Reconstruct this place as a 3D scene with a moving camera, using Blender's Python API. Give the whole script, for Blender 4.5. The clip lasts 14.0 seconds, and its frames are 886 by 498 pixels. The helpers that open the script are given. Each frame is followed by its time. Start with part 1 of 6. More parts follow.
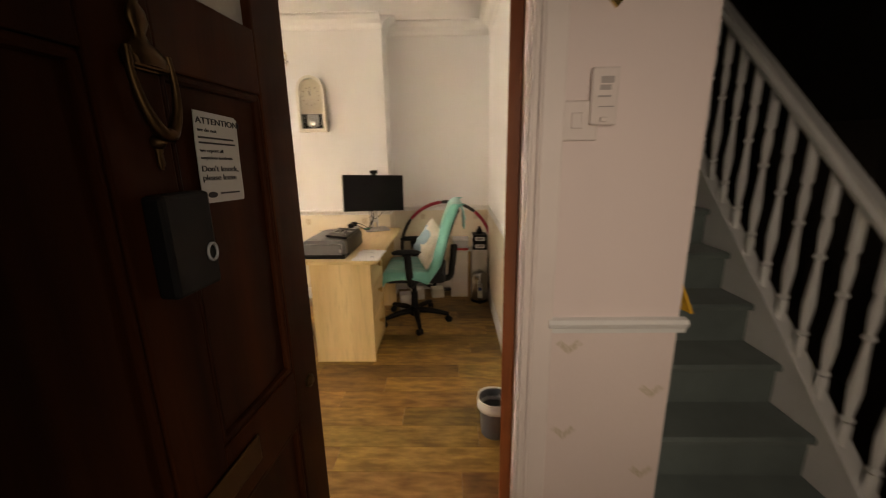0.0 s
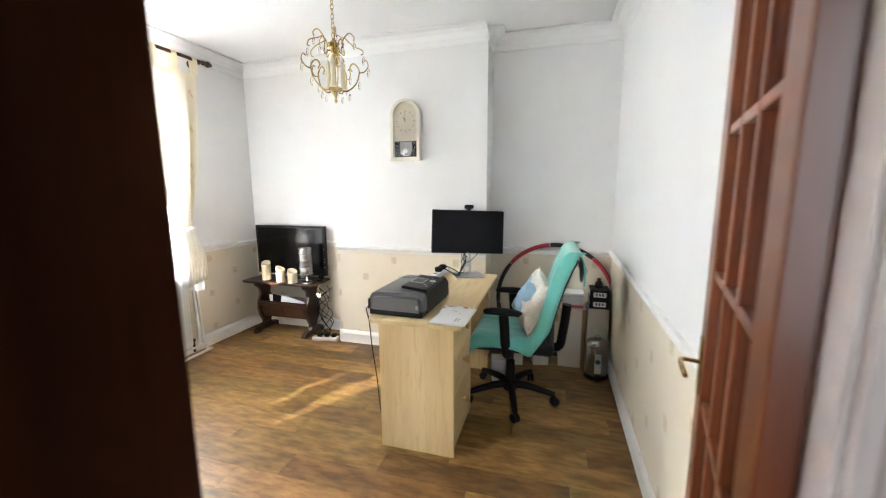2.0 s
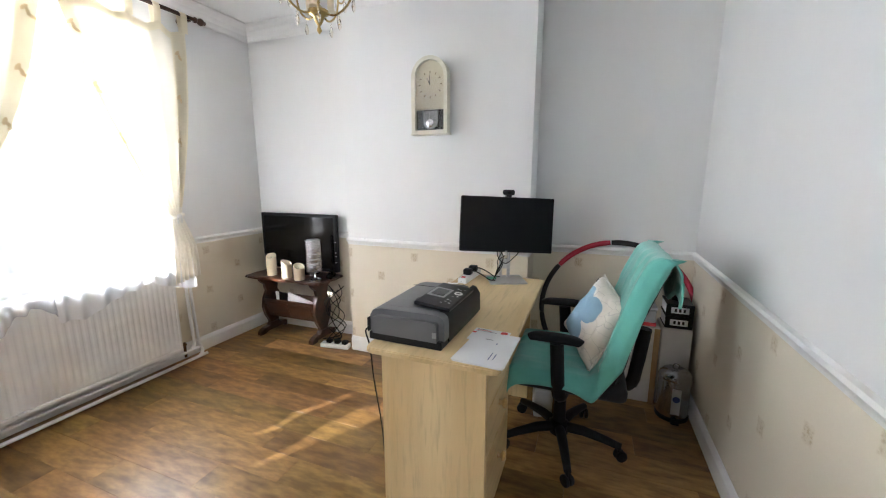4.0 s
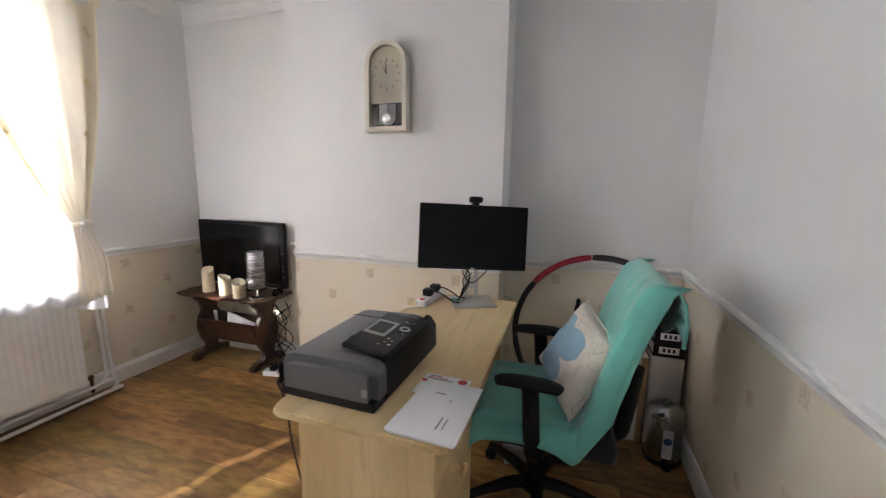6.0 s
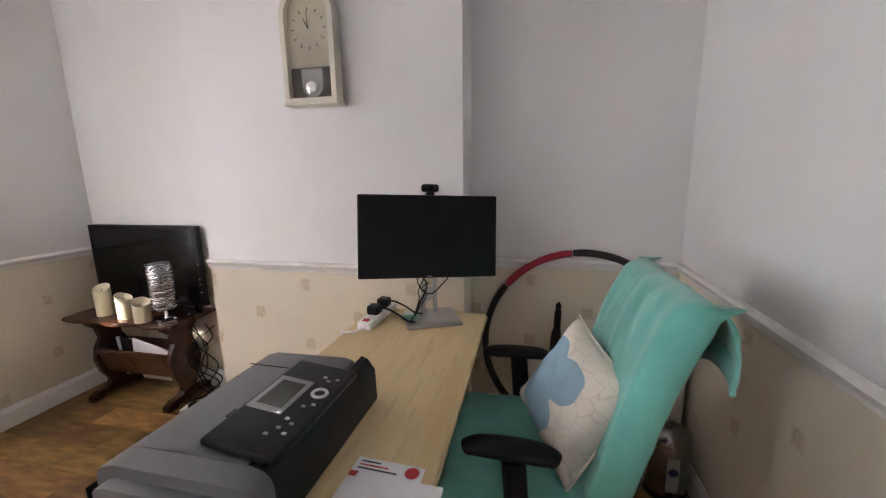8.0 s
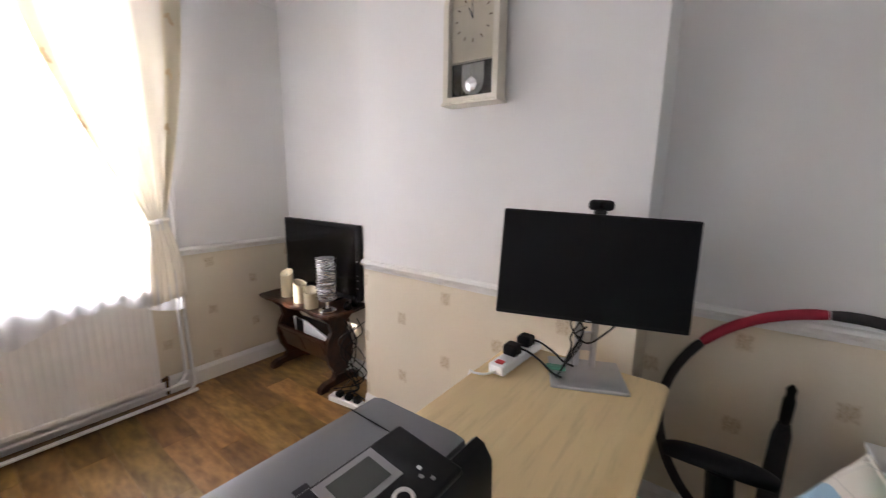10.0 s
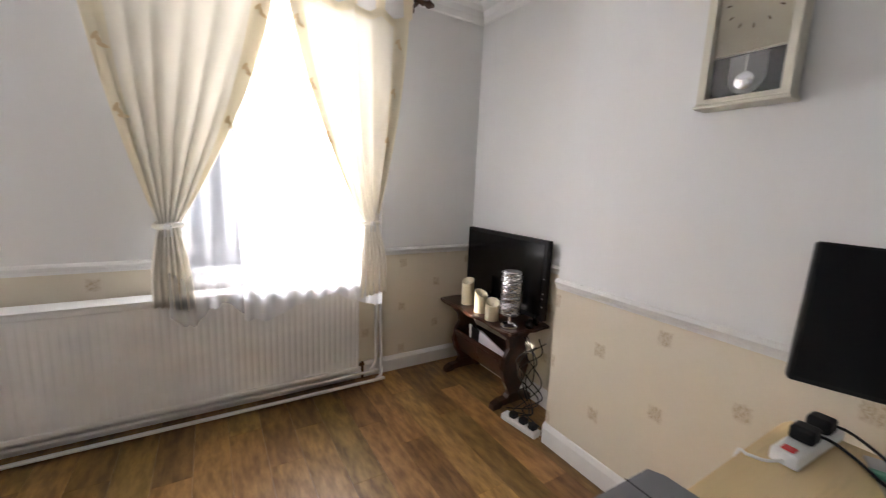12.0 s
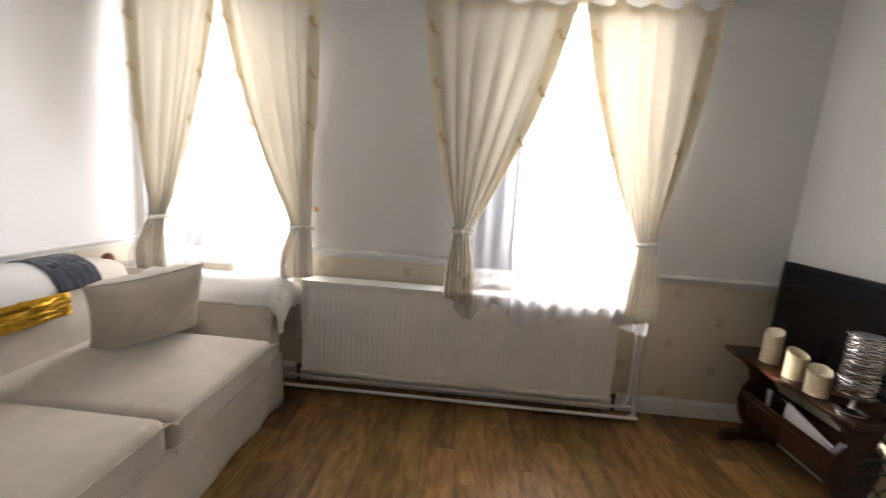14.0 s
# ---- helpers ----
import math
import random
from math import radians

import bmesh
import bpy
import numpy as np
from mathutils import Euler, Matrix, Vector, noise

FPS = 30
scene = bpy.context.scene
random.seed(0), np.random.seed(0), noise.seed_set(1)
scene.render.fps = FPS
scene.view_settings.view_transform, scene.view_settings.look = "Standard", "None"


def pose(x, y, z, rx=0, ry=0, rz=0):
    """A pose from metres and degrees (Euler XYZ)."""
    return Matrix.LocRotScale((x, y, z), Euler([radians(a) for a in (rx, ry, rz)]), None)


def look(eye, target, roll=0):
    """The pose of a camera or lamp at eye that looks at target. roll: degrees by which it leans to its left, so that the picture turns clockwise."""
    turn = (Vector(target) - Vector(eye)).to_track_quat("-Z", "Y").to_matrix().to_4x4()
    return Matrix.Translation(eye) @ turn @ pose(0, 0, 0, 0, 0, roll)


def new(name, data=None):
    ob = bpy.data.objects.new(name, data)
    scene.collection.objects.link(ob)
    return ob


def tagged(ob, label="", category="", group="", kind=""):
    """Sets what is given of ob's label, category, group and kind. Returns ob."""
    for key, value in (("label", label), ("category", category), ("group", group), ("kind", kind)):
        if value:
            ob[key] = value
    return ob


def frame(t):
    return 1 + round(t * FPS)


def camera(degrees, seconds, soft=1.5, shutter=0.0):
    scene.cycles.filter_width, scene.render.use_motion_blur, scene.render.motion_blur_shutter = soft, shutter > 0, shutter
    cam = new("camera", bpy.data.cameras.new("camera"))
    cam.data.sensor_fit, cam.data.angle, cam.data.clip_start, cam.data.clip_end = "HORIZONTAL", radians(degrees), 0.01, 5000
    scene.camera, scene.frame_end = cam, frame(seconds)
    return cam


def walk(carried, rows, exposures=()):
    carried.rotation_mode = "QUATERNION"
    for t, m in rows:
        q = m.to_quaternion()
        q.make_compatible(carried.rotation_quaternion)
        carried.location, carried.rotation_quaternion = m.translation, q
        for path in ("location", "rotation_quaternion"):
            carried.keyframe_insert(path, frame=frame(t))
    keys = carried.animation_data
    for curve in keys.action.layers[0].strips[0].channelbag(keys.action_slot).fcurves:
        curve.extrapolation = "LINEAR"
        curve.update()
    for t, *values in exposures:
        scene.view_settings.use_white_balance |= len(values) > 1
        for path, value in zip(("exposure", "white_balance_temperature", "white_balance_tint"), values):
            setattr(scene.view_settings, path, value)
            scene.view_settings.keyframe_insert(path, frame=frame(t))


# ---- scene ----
cam = camera(98.3, 14.0, soft=1.1, shutter=0.6)
PATH = [
    (0, (0.137, 0.381, 1.387), (0.087, 2.323, 0.912), -0.9),
    (0.5, (0.167, 0.518, 1.376), (-0.147, 2.443, 0.93), -1.1),
    (1, (0.165, 0.641, 1.384), (-0.248, 2.551, 0.958), -1.1),
    (1.5, (0.115, 0.816, 1.36), (-0.348, 2.733, 1.029), -0.6),
    (2, (0.052, 1.031, 1.379), (-0.499, 2.929, 1.073), -0.3),
    (2.5, (0.005, 1.164, 1.374), (-0.662, 3.024, 1.07), 0.2),
    (2.7, (-0.01, 1.234, 1.366), (-0.734, 3.072, 1.054), 0.2),
    (4.8, (-0.157, 1.74, 1.325), (-0.815, 3.592, 0.952), -0.2),
    (5, (-0.162, 1.765, 1.337), (-0.797, 3.626, 0.969), -0.4),
    (5.5, (-0.157, 1.845, 1.328), (-0.761, 3.72, 0.982), 0.3),
    (6, (-0.128, 1.961, 1.318), (-0.729, 3.84, 0.993), 0.8),
    (6.5, (-0.073, 2.067, 1.299), (-0.495, 3.985, 0.922), 0.3),
    (7, (-0.1, 2.19, 1.296), (-0.51, 4.106, 0.898), -1.1),
    (7.2, (-0.121, 2.236, 1.296), (-0.524, 4.157, 0.91), -1.1),
    (9.3, (-0.235, 2.579, 1.314), (-1.038, 4.375, 0.954), 0.6),
    (9.5, (-0.24, 2.616, 1.317), (-1.165, 4.352, 0.959), 0.7),
    (10, (-0.26, 2.653, 1.321), (-1.431, 4.234, 0.964), 0.7),
    (10.5, (-0.295, 2.665, 1.324), (-1.65, 4.093, 0.969), 0.6),
    (11, (-0.356, 2.661, 1.321), (-1.843, 3.951, 0.964), 1.1),
    (11.5, (-0.428, 2.645, 1.322), (-2.042, 3.773, 0.971), 1.7),
    (12, (-0.514, 2.548, 1.322), (-2.196, 3.580, 1.000), 2.5),
    (12.5, (-0.552, 2.515, 1.329), (-2.336, 3.357, 1.003), 2.8),
    (13, (-0.585, 2.469, 1.331), (-2.498, 2.949, 0.999), 3.3),
    (13.5, (-0.594, 2.456, 1.328), (-2.560, 2.591, 0.985), 3.7),
    (14, (-0.585, 2.402, 1.333), (-2.554, 2.286, 1.002), 3.9),
]
EXPOSURE = [(0.0, 1.35, 9800, 18), (0.8, 1.75, 8200, 15), (1.3, 1.85, 7200, 12), (1.7, 1.9, 6500, 9), (2.7, 1.95, 5900, 8), (4.8, 1.18, 6100, 14), (7.0, 1.0, 6400, 18), (9.5, 1.15, 6400, 20), (11.0, 1.1, 6200, 18), (12.5, 0.68, 6550, 16), (14.0, 0.33, 6800, 16)]
walk(cam, [(t, look(eye, target, roll)) for t, eye, target, roll in PATH], EXPOSURE)

# ---- world, sun ----
SUN_AZ, SUN_EL = 55.5, 20.5      # degrees: heading of the light in plan from +x towards +y, height of the sun
world = bpy.data.worlds.new("sky_world")
scene.world = world
world.use_nodes = True
wn = world.node_tree
wn.nodes.clear()
sky = wn.nodes.new("ShaderNodeTexSky")
sky.sky_type = "NISHITA"
sky.sun_disc = False
sky.sun_elevation = radians(SUN_EL)
sky.sun_rotation = radians(270 - SUN_AZ)
bg = wn.nodes.new("ShaderNodeBackground")
bg.inputs["Strength"].default_value = 0.15
wo = wn.nodes.new("ShaderNodeOutputWorld")
wn.links.new(sky.outputs[0], bg.inputs[0])
wn.links.new(bg.outputs[0], wo.inputs[0])

sun_data = bpy.data.lights.new("sun", "SUN")
sun_data.energy, sun_data.angle, sun_data.color = 5.0, radians(0.6), (1.0, 0.94, 0.84)
sun = new("sun", sun_data)
ca, sa, ce, se = math.cos(radians(SUN_AZ)), math.sin(radians(SUN_AZ)), math.cos(radians(SUN_EL)), math.sin(radians(SUN_EL))
sun.matrix_world = look((-9 * ca * ce, -9 * sa * ce, 9 * se), (0, 0, 0))


def window_light(name, x, y, z, w, h, watts, facing, spread=180):
    """Daylight that comes in through an opening."""
    d = bpy.data.lights.new(name, "AREA")
    d.shape, d.size, d.size_y, d.energy, d.color = "RECTANGLE", w, h, watts, (0.96, 0.98, 1.0)
    d.spread = radians(spread)
    ob = new(name, d)
    ob.matrix_world = look((x, y, z), (x + facing[0], y + facing[1], z + facing[2]))
    return ob


window_light("window_daylight", -3.13, 3.12, 1.62, 0.52, 1.26, 38, (1, 0, 0))
window_light("window_daylight", -3.13, 0.955, 1.51, 0.75, 1.50, 20, (1, 0, 0))
window_light("doorway_daylight", 0.48, 0.02, 1.35, 0.5, 1.4, 1.5, (0.15, 1, -0.35), 115)

# ---- materials ----
def material(name):
    m = bpy.data.materials.new(name)
    m.use_nodes = True
    nt = m.node_tree
    return m, nt, nt.nodes["Principled BSDF"]


def node(nt, kind, **inputs):
    n = nt.nodes.new(kind)
    for k, v in inputs.items():
        n.inputs[k].default_value = v
    return n


def link(nt, a, b):
    nt.links.new(a, b)


def math_node(nt, op, a, b=None, c=None):
    n = nt.nodes.new("ShaderNodeMath")
    n.operation = op
    for i, v in enumerate((a, b, c)):
        if v is None:
            continue
        if isinstance(v, (int, float)):
            n.inputs[i].default_value = v
        else:
            link(nt, v, n.inputs[i])
    return n.outputs[0]


def mix_rgb(nt, fac, a, b, mode="MIX"):
    n = nt.nodes.new("ShaderNodeMix")
    n.data_type, n.blend_type = "RGBA", mode
    for i, v in ((0, fac), (6, a), (7, b)):
        if isinstance(v, (int, float)):
            n.inputs[i].default_value = v
        elif isinstance(v, tuple):
            n.inputs[i].default_value = (*v, 1)
        else:
            link(nt, v, n.inputs[i])
    return n.outputs[2]


def noise_tex(nt, vec, scale, detail=4, rough=0.55):
    n = node(nt, "ShaderNodeTexNoise", Scale=scale, Detail=detail, Roughness=rough)
    if vec is not None:
        link(nt, vec, n.inputs["Vector"])
    return n.outputs["Fac"]


def ramp(nt, fac, lo, hi):
    n = nt.nodes.new("ShaderNodeMapRange")
    n.inputs[1].default_value, n.inputs[2].default_value = lo, hi
    link(nt, fac, n.inputs[0])
    return n.outputs[0]


def bump(nt, bs, height, strength=0.2, dist=0.002):
    n = node(nt, "ShaderNodeBump", Strength=strength, Distance=dist)
    link(nt, height, n.inputs["Height"])
    link(nt, n.outputs[0], bs.inputs["Normal"])


def plain(name, col, rough=0.5, metal=0.0, vary=0.12, scale=6.0, fine=90.0, bumpy=0.15, dist=0.001, **extra):
    """Paint, plastic, metal: a colour with stains and fine relief."""
    m, nt, bs = material(name)
    tc = nt.nodes.new("ShaderNodeTexCoord").outputs["Object"]
    big, small = noise_tex(nt, tc, scale), noise_tex(nt, tc, fine, 3)
    dark = tuple(c * (1 - vary) for c in col)
    lite = tuple(min(1, c * (1 + vary * 0.5)) for c in col)
    c1 = mix_rgb(nt, ramp(nt, big, 0.3, 0.7), dark, lite)
    c2 = mix_rgb(nt, math_node(nt, "MULTIPLY", small, vary), c1, dark)
    link(nt, c2, bs.inputs["Base Color"])
    link(nt, math_node(nt, "ADD", rough - 0.06, math_node(nt, "MULTIPLY", big, 0.12)), bs.inputs["Roughness"])
    bs.inputs["Metallic"].default_value = metal
    for k, v in extra.items():
        bs.inputs[k.replace("_", " ")].default_value = v
    if bumpy:
        bump(nt, bs, small, bumpy, dist)
    return m


def woodgrain(name, dark, lite, axis="Y", rough=0.4, ring=14.0, stretch=14.0, coat=0.0, spread=1.0, hue=0.0):
    """Wood with grain along one local axis, shifted by piece."""
    m, nt, bs = material(name)
    tc = nt.nodes.new("ShaderNodeTexCoord").outputs["Object"]
    info = nt.nodes.new("ShaderNodeObjectInfo").outputs["Random"]
    mp = nt.nodes.new("ShaderNodeMapping")
    sc = [1.0, 1.0, 1.0]
    sc["XYZ".index(axis)] = 1.0 / stretch
    mp.inputs["Scale"].default_value = sc
    link(nt, tc, mp.inputs["Vector"])
    shift = nt.nodes.new("ShaderNodeVectorMath")
    shift.operation = "ADD"
    comb = nt.nodes.new("ShaderNodeCombineXYZ")
    for i in range(3):
        link(nt, math_node(nt, "MULTIPLY", info, 37.0 + 11 * i), comb.inputs[i])
    link(nt, mp.outputs[0], shift.inputs[0])
    link(nt, comb.outputs[0], shift.inputs[1])
    v = shift.outputs[0]
    warp, fine = noise_tex(nt, v, ring, 5, 0.6), noise_tex(nt, v, ring * 8, 4, 0.6)
    broad = noise_tex(nt, v, ring * 0.25, 2)
    c = mix_rgb(nt, ramp(nt, warp, 0.36, 0.64), dark, lite)
    c = mix_rgb(nt, math_node(nt, "MULTIPLY", ramp(nt, fine, 0.5, 0.75), 0.45), c, tuple(x * 0.55 for x in dark))
    tone = math_node(nt, "ADD", 1 - 0.28 * spread, math_node(nt, "MULTIPLY", info, 0.5 * spread))
    tone = math_node(nt, "MULTIPLY", tone, math_node(nt, "ADD", 0.85, math_node(nt, "MULTIPLY", broad, 0.3)))
    hsv = nt.nodes.new("ShaderNodeHueSaturation")
    link(nt, c, hsv.inputs["Color"])
    link(nt, tone, hsv.inputs["Value"])
    if hue:
        turn = math_node(nt, "FRACT", math_node(nt, "MULTIPLY", info, 7.31))
        link(nt, math_node(nt, "MULTIPLY_ADD", turn, hue, 0.5 - hue * 0.5), hsv.inputs["Hue"])
    link(nt, hsv.outputs[0], bs.inputs["Base Color"])
    link(nt, math_node(nt, "ADD", rough - 0.08, math_node(nt, "MULTIPLY", warp, 0.16)), bs.inputs["Roughness"])
    bs.inputs["Coat Weight"].default_value = coat
    bs.inputs["Coat Roughness"].default_value = 0.2
    bump(nt, bs, fine, 0.12, 0.001)
    return m


def wallpaper(name, axis, u0, base, tint, ink_strength=0.55, leaf=False):
    """Embossed paper with a half-drop repeat of small leaf squares."""
    m, nt, bs = material(name)
    pos = nt.nodes.new("ShaderNodeNewGeometry").outputs["Position"]
    sep = nt.nodes.new("ShaderNodeSeparateXYZ")
    link(nt, pos, sep.inputs[0])
    u, v = sep.outputs[axis], sep.outputs[2]
    scrib = node(nt, "ShaderNodeTexWave", Scale=22.0, Distortion=9.0, Detail=2.0)
    scrib.inputs["Detail Scale"].default_value = 3.0
    link(nt, pos, scrib.inputs["Vector"])
    rag = noise_tex(nt, pos, 45.0, 3)
    masks = []
    for du, dv in ((0.0, 0.0), (0.273, 0.157)):
        a = math_node(nt, "ABSOLUTE", math_node(nt, "WRAP", math_node(nt, "ADD", u, -u0 - du), 0.273, -0.273))
        b = math_node(nt, "ABSOLUTE", math_node(nt, "WRAP", math_node(nt, "ADD", v, -0.781 - dv), 0.157, -0.157))
        if leaf:
            # two narrow leaves spread from one stalk
            sb = math_node(nt, "WRAP", math_node(nt, "ADD", v, -0.781 - dv), 0.157, -0.157)
            along = math_node(nt, "ADD", math_node(nt, "MULTIPLY", a, 0.75), math_node(nt, "MULTIPLY", sb, 0.66))
            across = math_node(nt, "SUBTRACT", math_node(nt, "MULTIPLY", a, 0.66), math_node(nt, "MULTIPLY", sb, 0.75))
            b = math_node(nt, "ABSOLUTE", math_node(nt, "MULTIPLY", math_node(nt, "ADD", along, -0.018), 1.1))
            a = math_node(nt, "ABSOLUTE", math_node(nt, "MULTIPLY", across, 2.3))
        d = math_node(nt, "MAXIMUM", math_node(nt, "MULTIPLY", a, 1.15), b)
        d = math_node(nt, "ADD", d, math_node(nt, "MULTIPLY", math_node(nt, "SUBTRACT", rag, 0.5), 0.03))
        masks.append(math_node(nt, "SUBTRACT", 1.0, ramp(nt, d, 0.022, 0.034)))
    mask = math_node(nt, "MAXIMUM", masks[0], masks[1])
    ink = math_node(nt, "MULTIPLY", mask, math_node(nt, "MULTIPLY_ADD", scrib.outputs["Fac"], 0.7, 0.3))
    ink = math_node(nt, "MULTIPLY", ink, ink_strength)
    stain = noise_tex(nt, pos, 1.7, 4)
    grain = noise_tex(nt, pos, 120.0, 3)
    c = mix_rgb(nt, ramp(nt, stain, 0.3, 0.75), base, tuple(x * 0.93 for x in base))
    c = mix_rgb(nt, math_node(nt, "MULTIPLY", grain, 0.12), c, tint)
    c = mix_rgb(nt, ink, c, tint)
    link(nt, c, bs.inputs["Base Color"])
    bs.inputs["Roughness"].default_value = 0.62
    bump(nt, bs, math_node(nt, "ADD", grain, math_node(nt, "MULTIPLY", ink, 1.5)), 0.25, 0.0015)
    return m


def painted_wall(name, col):
    m, nt, bs = material(name)
    pos = nt.nodes.new("ShaderNodeNewGeometry").outputs["Position"]
    mp = nt.nodes.new("ShaderNodeMapping")
    mp.inputs["Scale"].default_value = (1, 1, 0.12)
    link(nt, pos, mp.inputs["Vector"])
    cloud, streak, grain = noise_tex(nt, pos, 1.1, 3), noise_tex(nt, mp.outputs[0], 5.0, 4), noise_tex(nt, pos, 140.0, 3)
    c = mix_rgb(nt, ramp(nt, cloud, 0.3, 0.7), tuple(x * 0.96 for x in col), col)
    c = mix_rgb(nt, math_node(nt, "MULTIPLY", ramp(nt, streak, 0.45, 0.8), 0.35), c, tuple(x * 0.93 for x in col))
    link(nt, c, bs.inputs["Base Color"])
    bs.inputs["Roughness"].default_value = 0.55
    bump(nt, bs, math_node(nt, "ADD", grain, math_node(nt, "MULTIPLY", streak, 0.6)), 0.18, 0.002)
    return m


def cloth(name, col, rough=0.9, weave=420.0, vary=0.18, sheen=0.2, transmit=0.0, alpha=1.0, depth=0.0012):
    """Woven cloth; thin cloth lets light through."""
    m, nt, bs = material(name)
    tc = nt.nodes.new("ShaderNodeTexCoord").outputs["Object"]
    big, small = noise_tex(nt, tc, 5.0, 4), noise_tex(nt, tc, weave, 2)
    c = mix_rgb(nt, ramp(nt, big, 0.3, 0.7), tuple(x * (1 - vary) for x in col), col)
    c = mix_rgb(nt, math_node(nt, "MULTIPLY", small, vary), c, tuple(x * 0.6 for x in col))
    link(nt, c, bs.inputs["Base Color"])
    bs.inputs["Roughness"].default_value = rough
    bs.inputs["Sheen Weight"].default_value = sheen
    bump(nt, bs, math_node(nt, "ADD", small, math_node(nt, "MULTIPLY", big, 0.5)), 0.35, depth)
    if transmit or alpha < 1:
        out = nt.nodes["Material Output"]
        tr = nt.nodes.new("ShaderNodeBsdfTranslucent")
        link(nt, c, tr.inputs["Color"])
        mx = node(nt, "ShaderNodeMixShader", Fac=transmit)
        link(nt, bs.outputs[0], mx.inputs[1])
        link(nt, tr.outputs[0], mx.inputs[2])
        last = mx.outputs[0]
        if alpha < 1:
            clear = nt.nodes.new("ShaderNodeBsdfTransparent")
            mx2 = nt.nodes.new("ShaderNodeMixShader")
            link(nt, math_node(nt, "MULTIPLY_ADD", small, 0.6 * (1 - alpha), alpha - 0.3 * (1 - alpha)), mx2.inputs[0])
            link(nt, clear.outputs[0], mx2.inputs[1])
            link(nt, last, mx2.inputs[2])
            last = mx2.outputs[0]
        link(nt, last, out.inputs["Surface"])
    return m


def glass(name, col=(1, 1, 1), rough=0.02):
    m, nt, bs = material(name)
    bs.inputs["Base Color"].default_value = (*col, 1)
    bs.inputs["Roughness"].default_value = rough
    bs.inputs["Transmission Weight"].default_value = 1.0
    bs.inputs["IOR"].default_value = 1.45
    return m


WHITE_WALL = painted_wall("white_wall_paint", (0.80, 0.795, 0.785))
CEIL_PAINT = painted_wall("white_ceiling_paint", (0.84, 0.835, 0.82))
PAPER_X = wallpaper("cream_motif_paper_x", 0, -1.254, (0.76, 0.69, 0.56), (0.44, 0.33, 0.19), 0.72)
PAPER_Y = wallpaper("cream_motif_paper_y", 1, 3.145, (0.76, 0.69, 0.56), (0.44, 0.33, 0.19), 0.72)
HALL_PAPER = wallpaper("pale_hall_paper", 0, 0.50, (0.80, 0.67, 0.64), (0.42, 0.33, 0.15), 0.6, True)
HALL_PAINT = painted_wall("pale_pink_hall_paint", (0.80, 0.67, 0.64))
PINK_GLOSS = plain("pale_pink_gloss_paint", (0.80, 0.70, 0.66), 0.4, vary=0.05, bumpy=0.05)
GLOSS_WHITE = plain("white_gloss_paint", (0.80, 0.79, 0.77), 0.3, vary=0.06, bumpy=0.05)
PLANK = woodgrain("oak_plank", (0.160, 0.081, 0.025), (0.345, 0.194, 0.062), "X", 0.38, 25.0, 3.4, 0.0, 1.3, 0.022)
PLANK.node_tree.nodes["Principled BSDF"].inputs["Specular IOR Level"].default_value = 0.4
GROUT = plain("floor_joint", (0.05, 0.03, 0.018), 0.8)
DARK_DOOR = woodgrain("dark_red_mahogany", (0.020, 0.0048, 0.0015), (0.066, 0.0175, 0.005), "Z", 0.48, 10.0, 16.0, 0.0, 0.1)
DARK_DOOR.node_tree.nodes["Principled BSDF"].inputs["Specular IOR Level"].default_value = 0.07
RED_DOOR = woodgrain("red_brown_stained_wood", (0.17, 0.042, 0.014), (0.30, 0.085, 0.028), "Z", 0.35, 12.0, 16.0, 0.3, 0.15)
DESK_WOOD = woodgrain("pale_maple_laminate", (0.60, 0.43, 0.21), (0.73, 0.56, 0.31), "Y", 0.42, 7.0, 12.0, 0.0, 0.05)
DESK_WOOD_Z = woodgrain("pale_maple_laminate_upright", (0.60, 0.43, 0.21), (0.73, 0.56, 0.31), "Z", 0.42, 7.0, 12.0, 0.0, 0.05)
OAK_DARK = woodgrain("dark_polished_oak", (0.028, 0.009, 0.004), (0.075, 0.024, 0.009), "X", 0.3, 12.0, 10.0, 0.25, 0.15)
BLACK_PLASTIC = plain("black_plastic", (0.008, 0.008, 0.0085), 0.5, fine=250, Specular_IOR_Level=0.22)
BLACK_GLOSS = plain("glossy_black_screen", (0.004, 0.004, 0.005), 0.14, vary=0.05, bumpy=0.0, Specular_IOR_Level=0.3)
MATT_SCREEN = plain("matt_black_screen", (0.005, 0.005, 0.006), 0.4, vary=0.05, bumpy=0.0, Specular_IOR_Level=0.15)
GREY_PLASTIC = plain("dark_grey_metallic_plastic", (0.13, 0.13, 0.14), 0.42, 0.35, fine=300)
SILVER = plain("brushed_silver", (0.55, 0.55, 0.56), 0.32, 0.9, fine=300)
CHROME = plain("chrome", (0.8, 0.8, 0.82), 0.08, 1.0, vary=0.03, bumpy=0.0)
BRASS = plain("polished_brass", (0.62, 0.42, 0.15), 0.22, 1.0, vary=0.15, bumpy=0.05)
OLD_BRASS = plain("tarnished_brass", (0.13, 0.075, 0.035), 0.4, 1.0, vary=0.3)
RAD_WHITE = plain("white_radiator_enamel", (0.84, 0.83, 0.81), 0.35, vary=0.07)
PAPER_SHEET = plain("white_paper", (0.78, 0.78, 0.79), 0.7, vary=0.05)
INK = plain("black_ink", (0.03, 0.03, 0.035), 0.7)
CARD = plain("white_cardboard", (0.68, 0.64, 0.6), 0.75, vary=0.1)
WAX = plain("ivory_wax", (0.75, 0.66, 0.47), 0.5, vary=0.08, Subsurface_Weight=0.0)
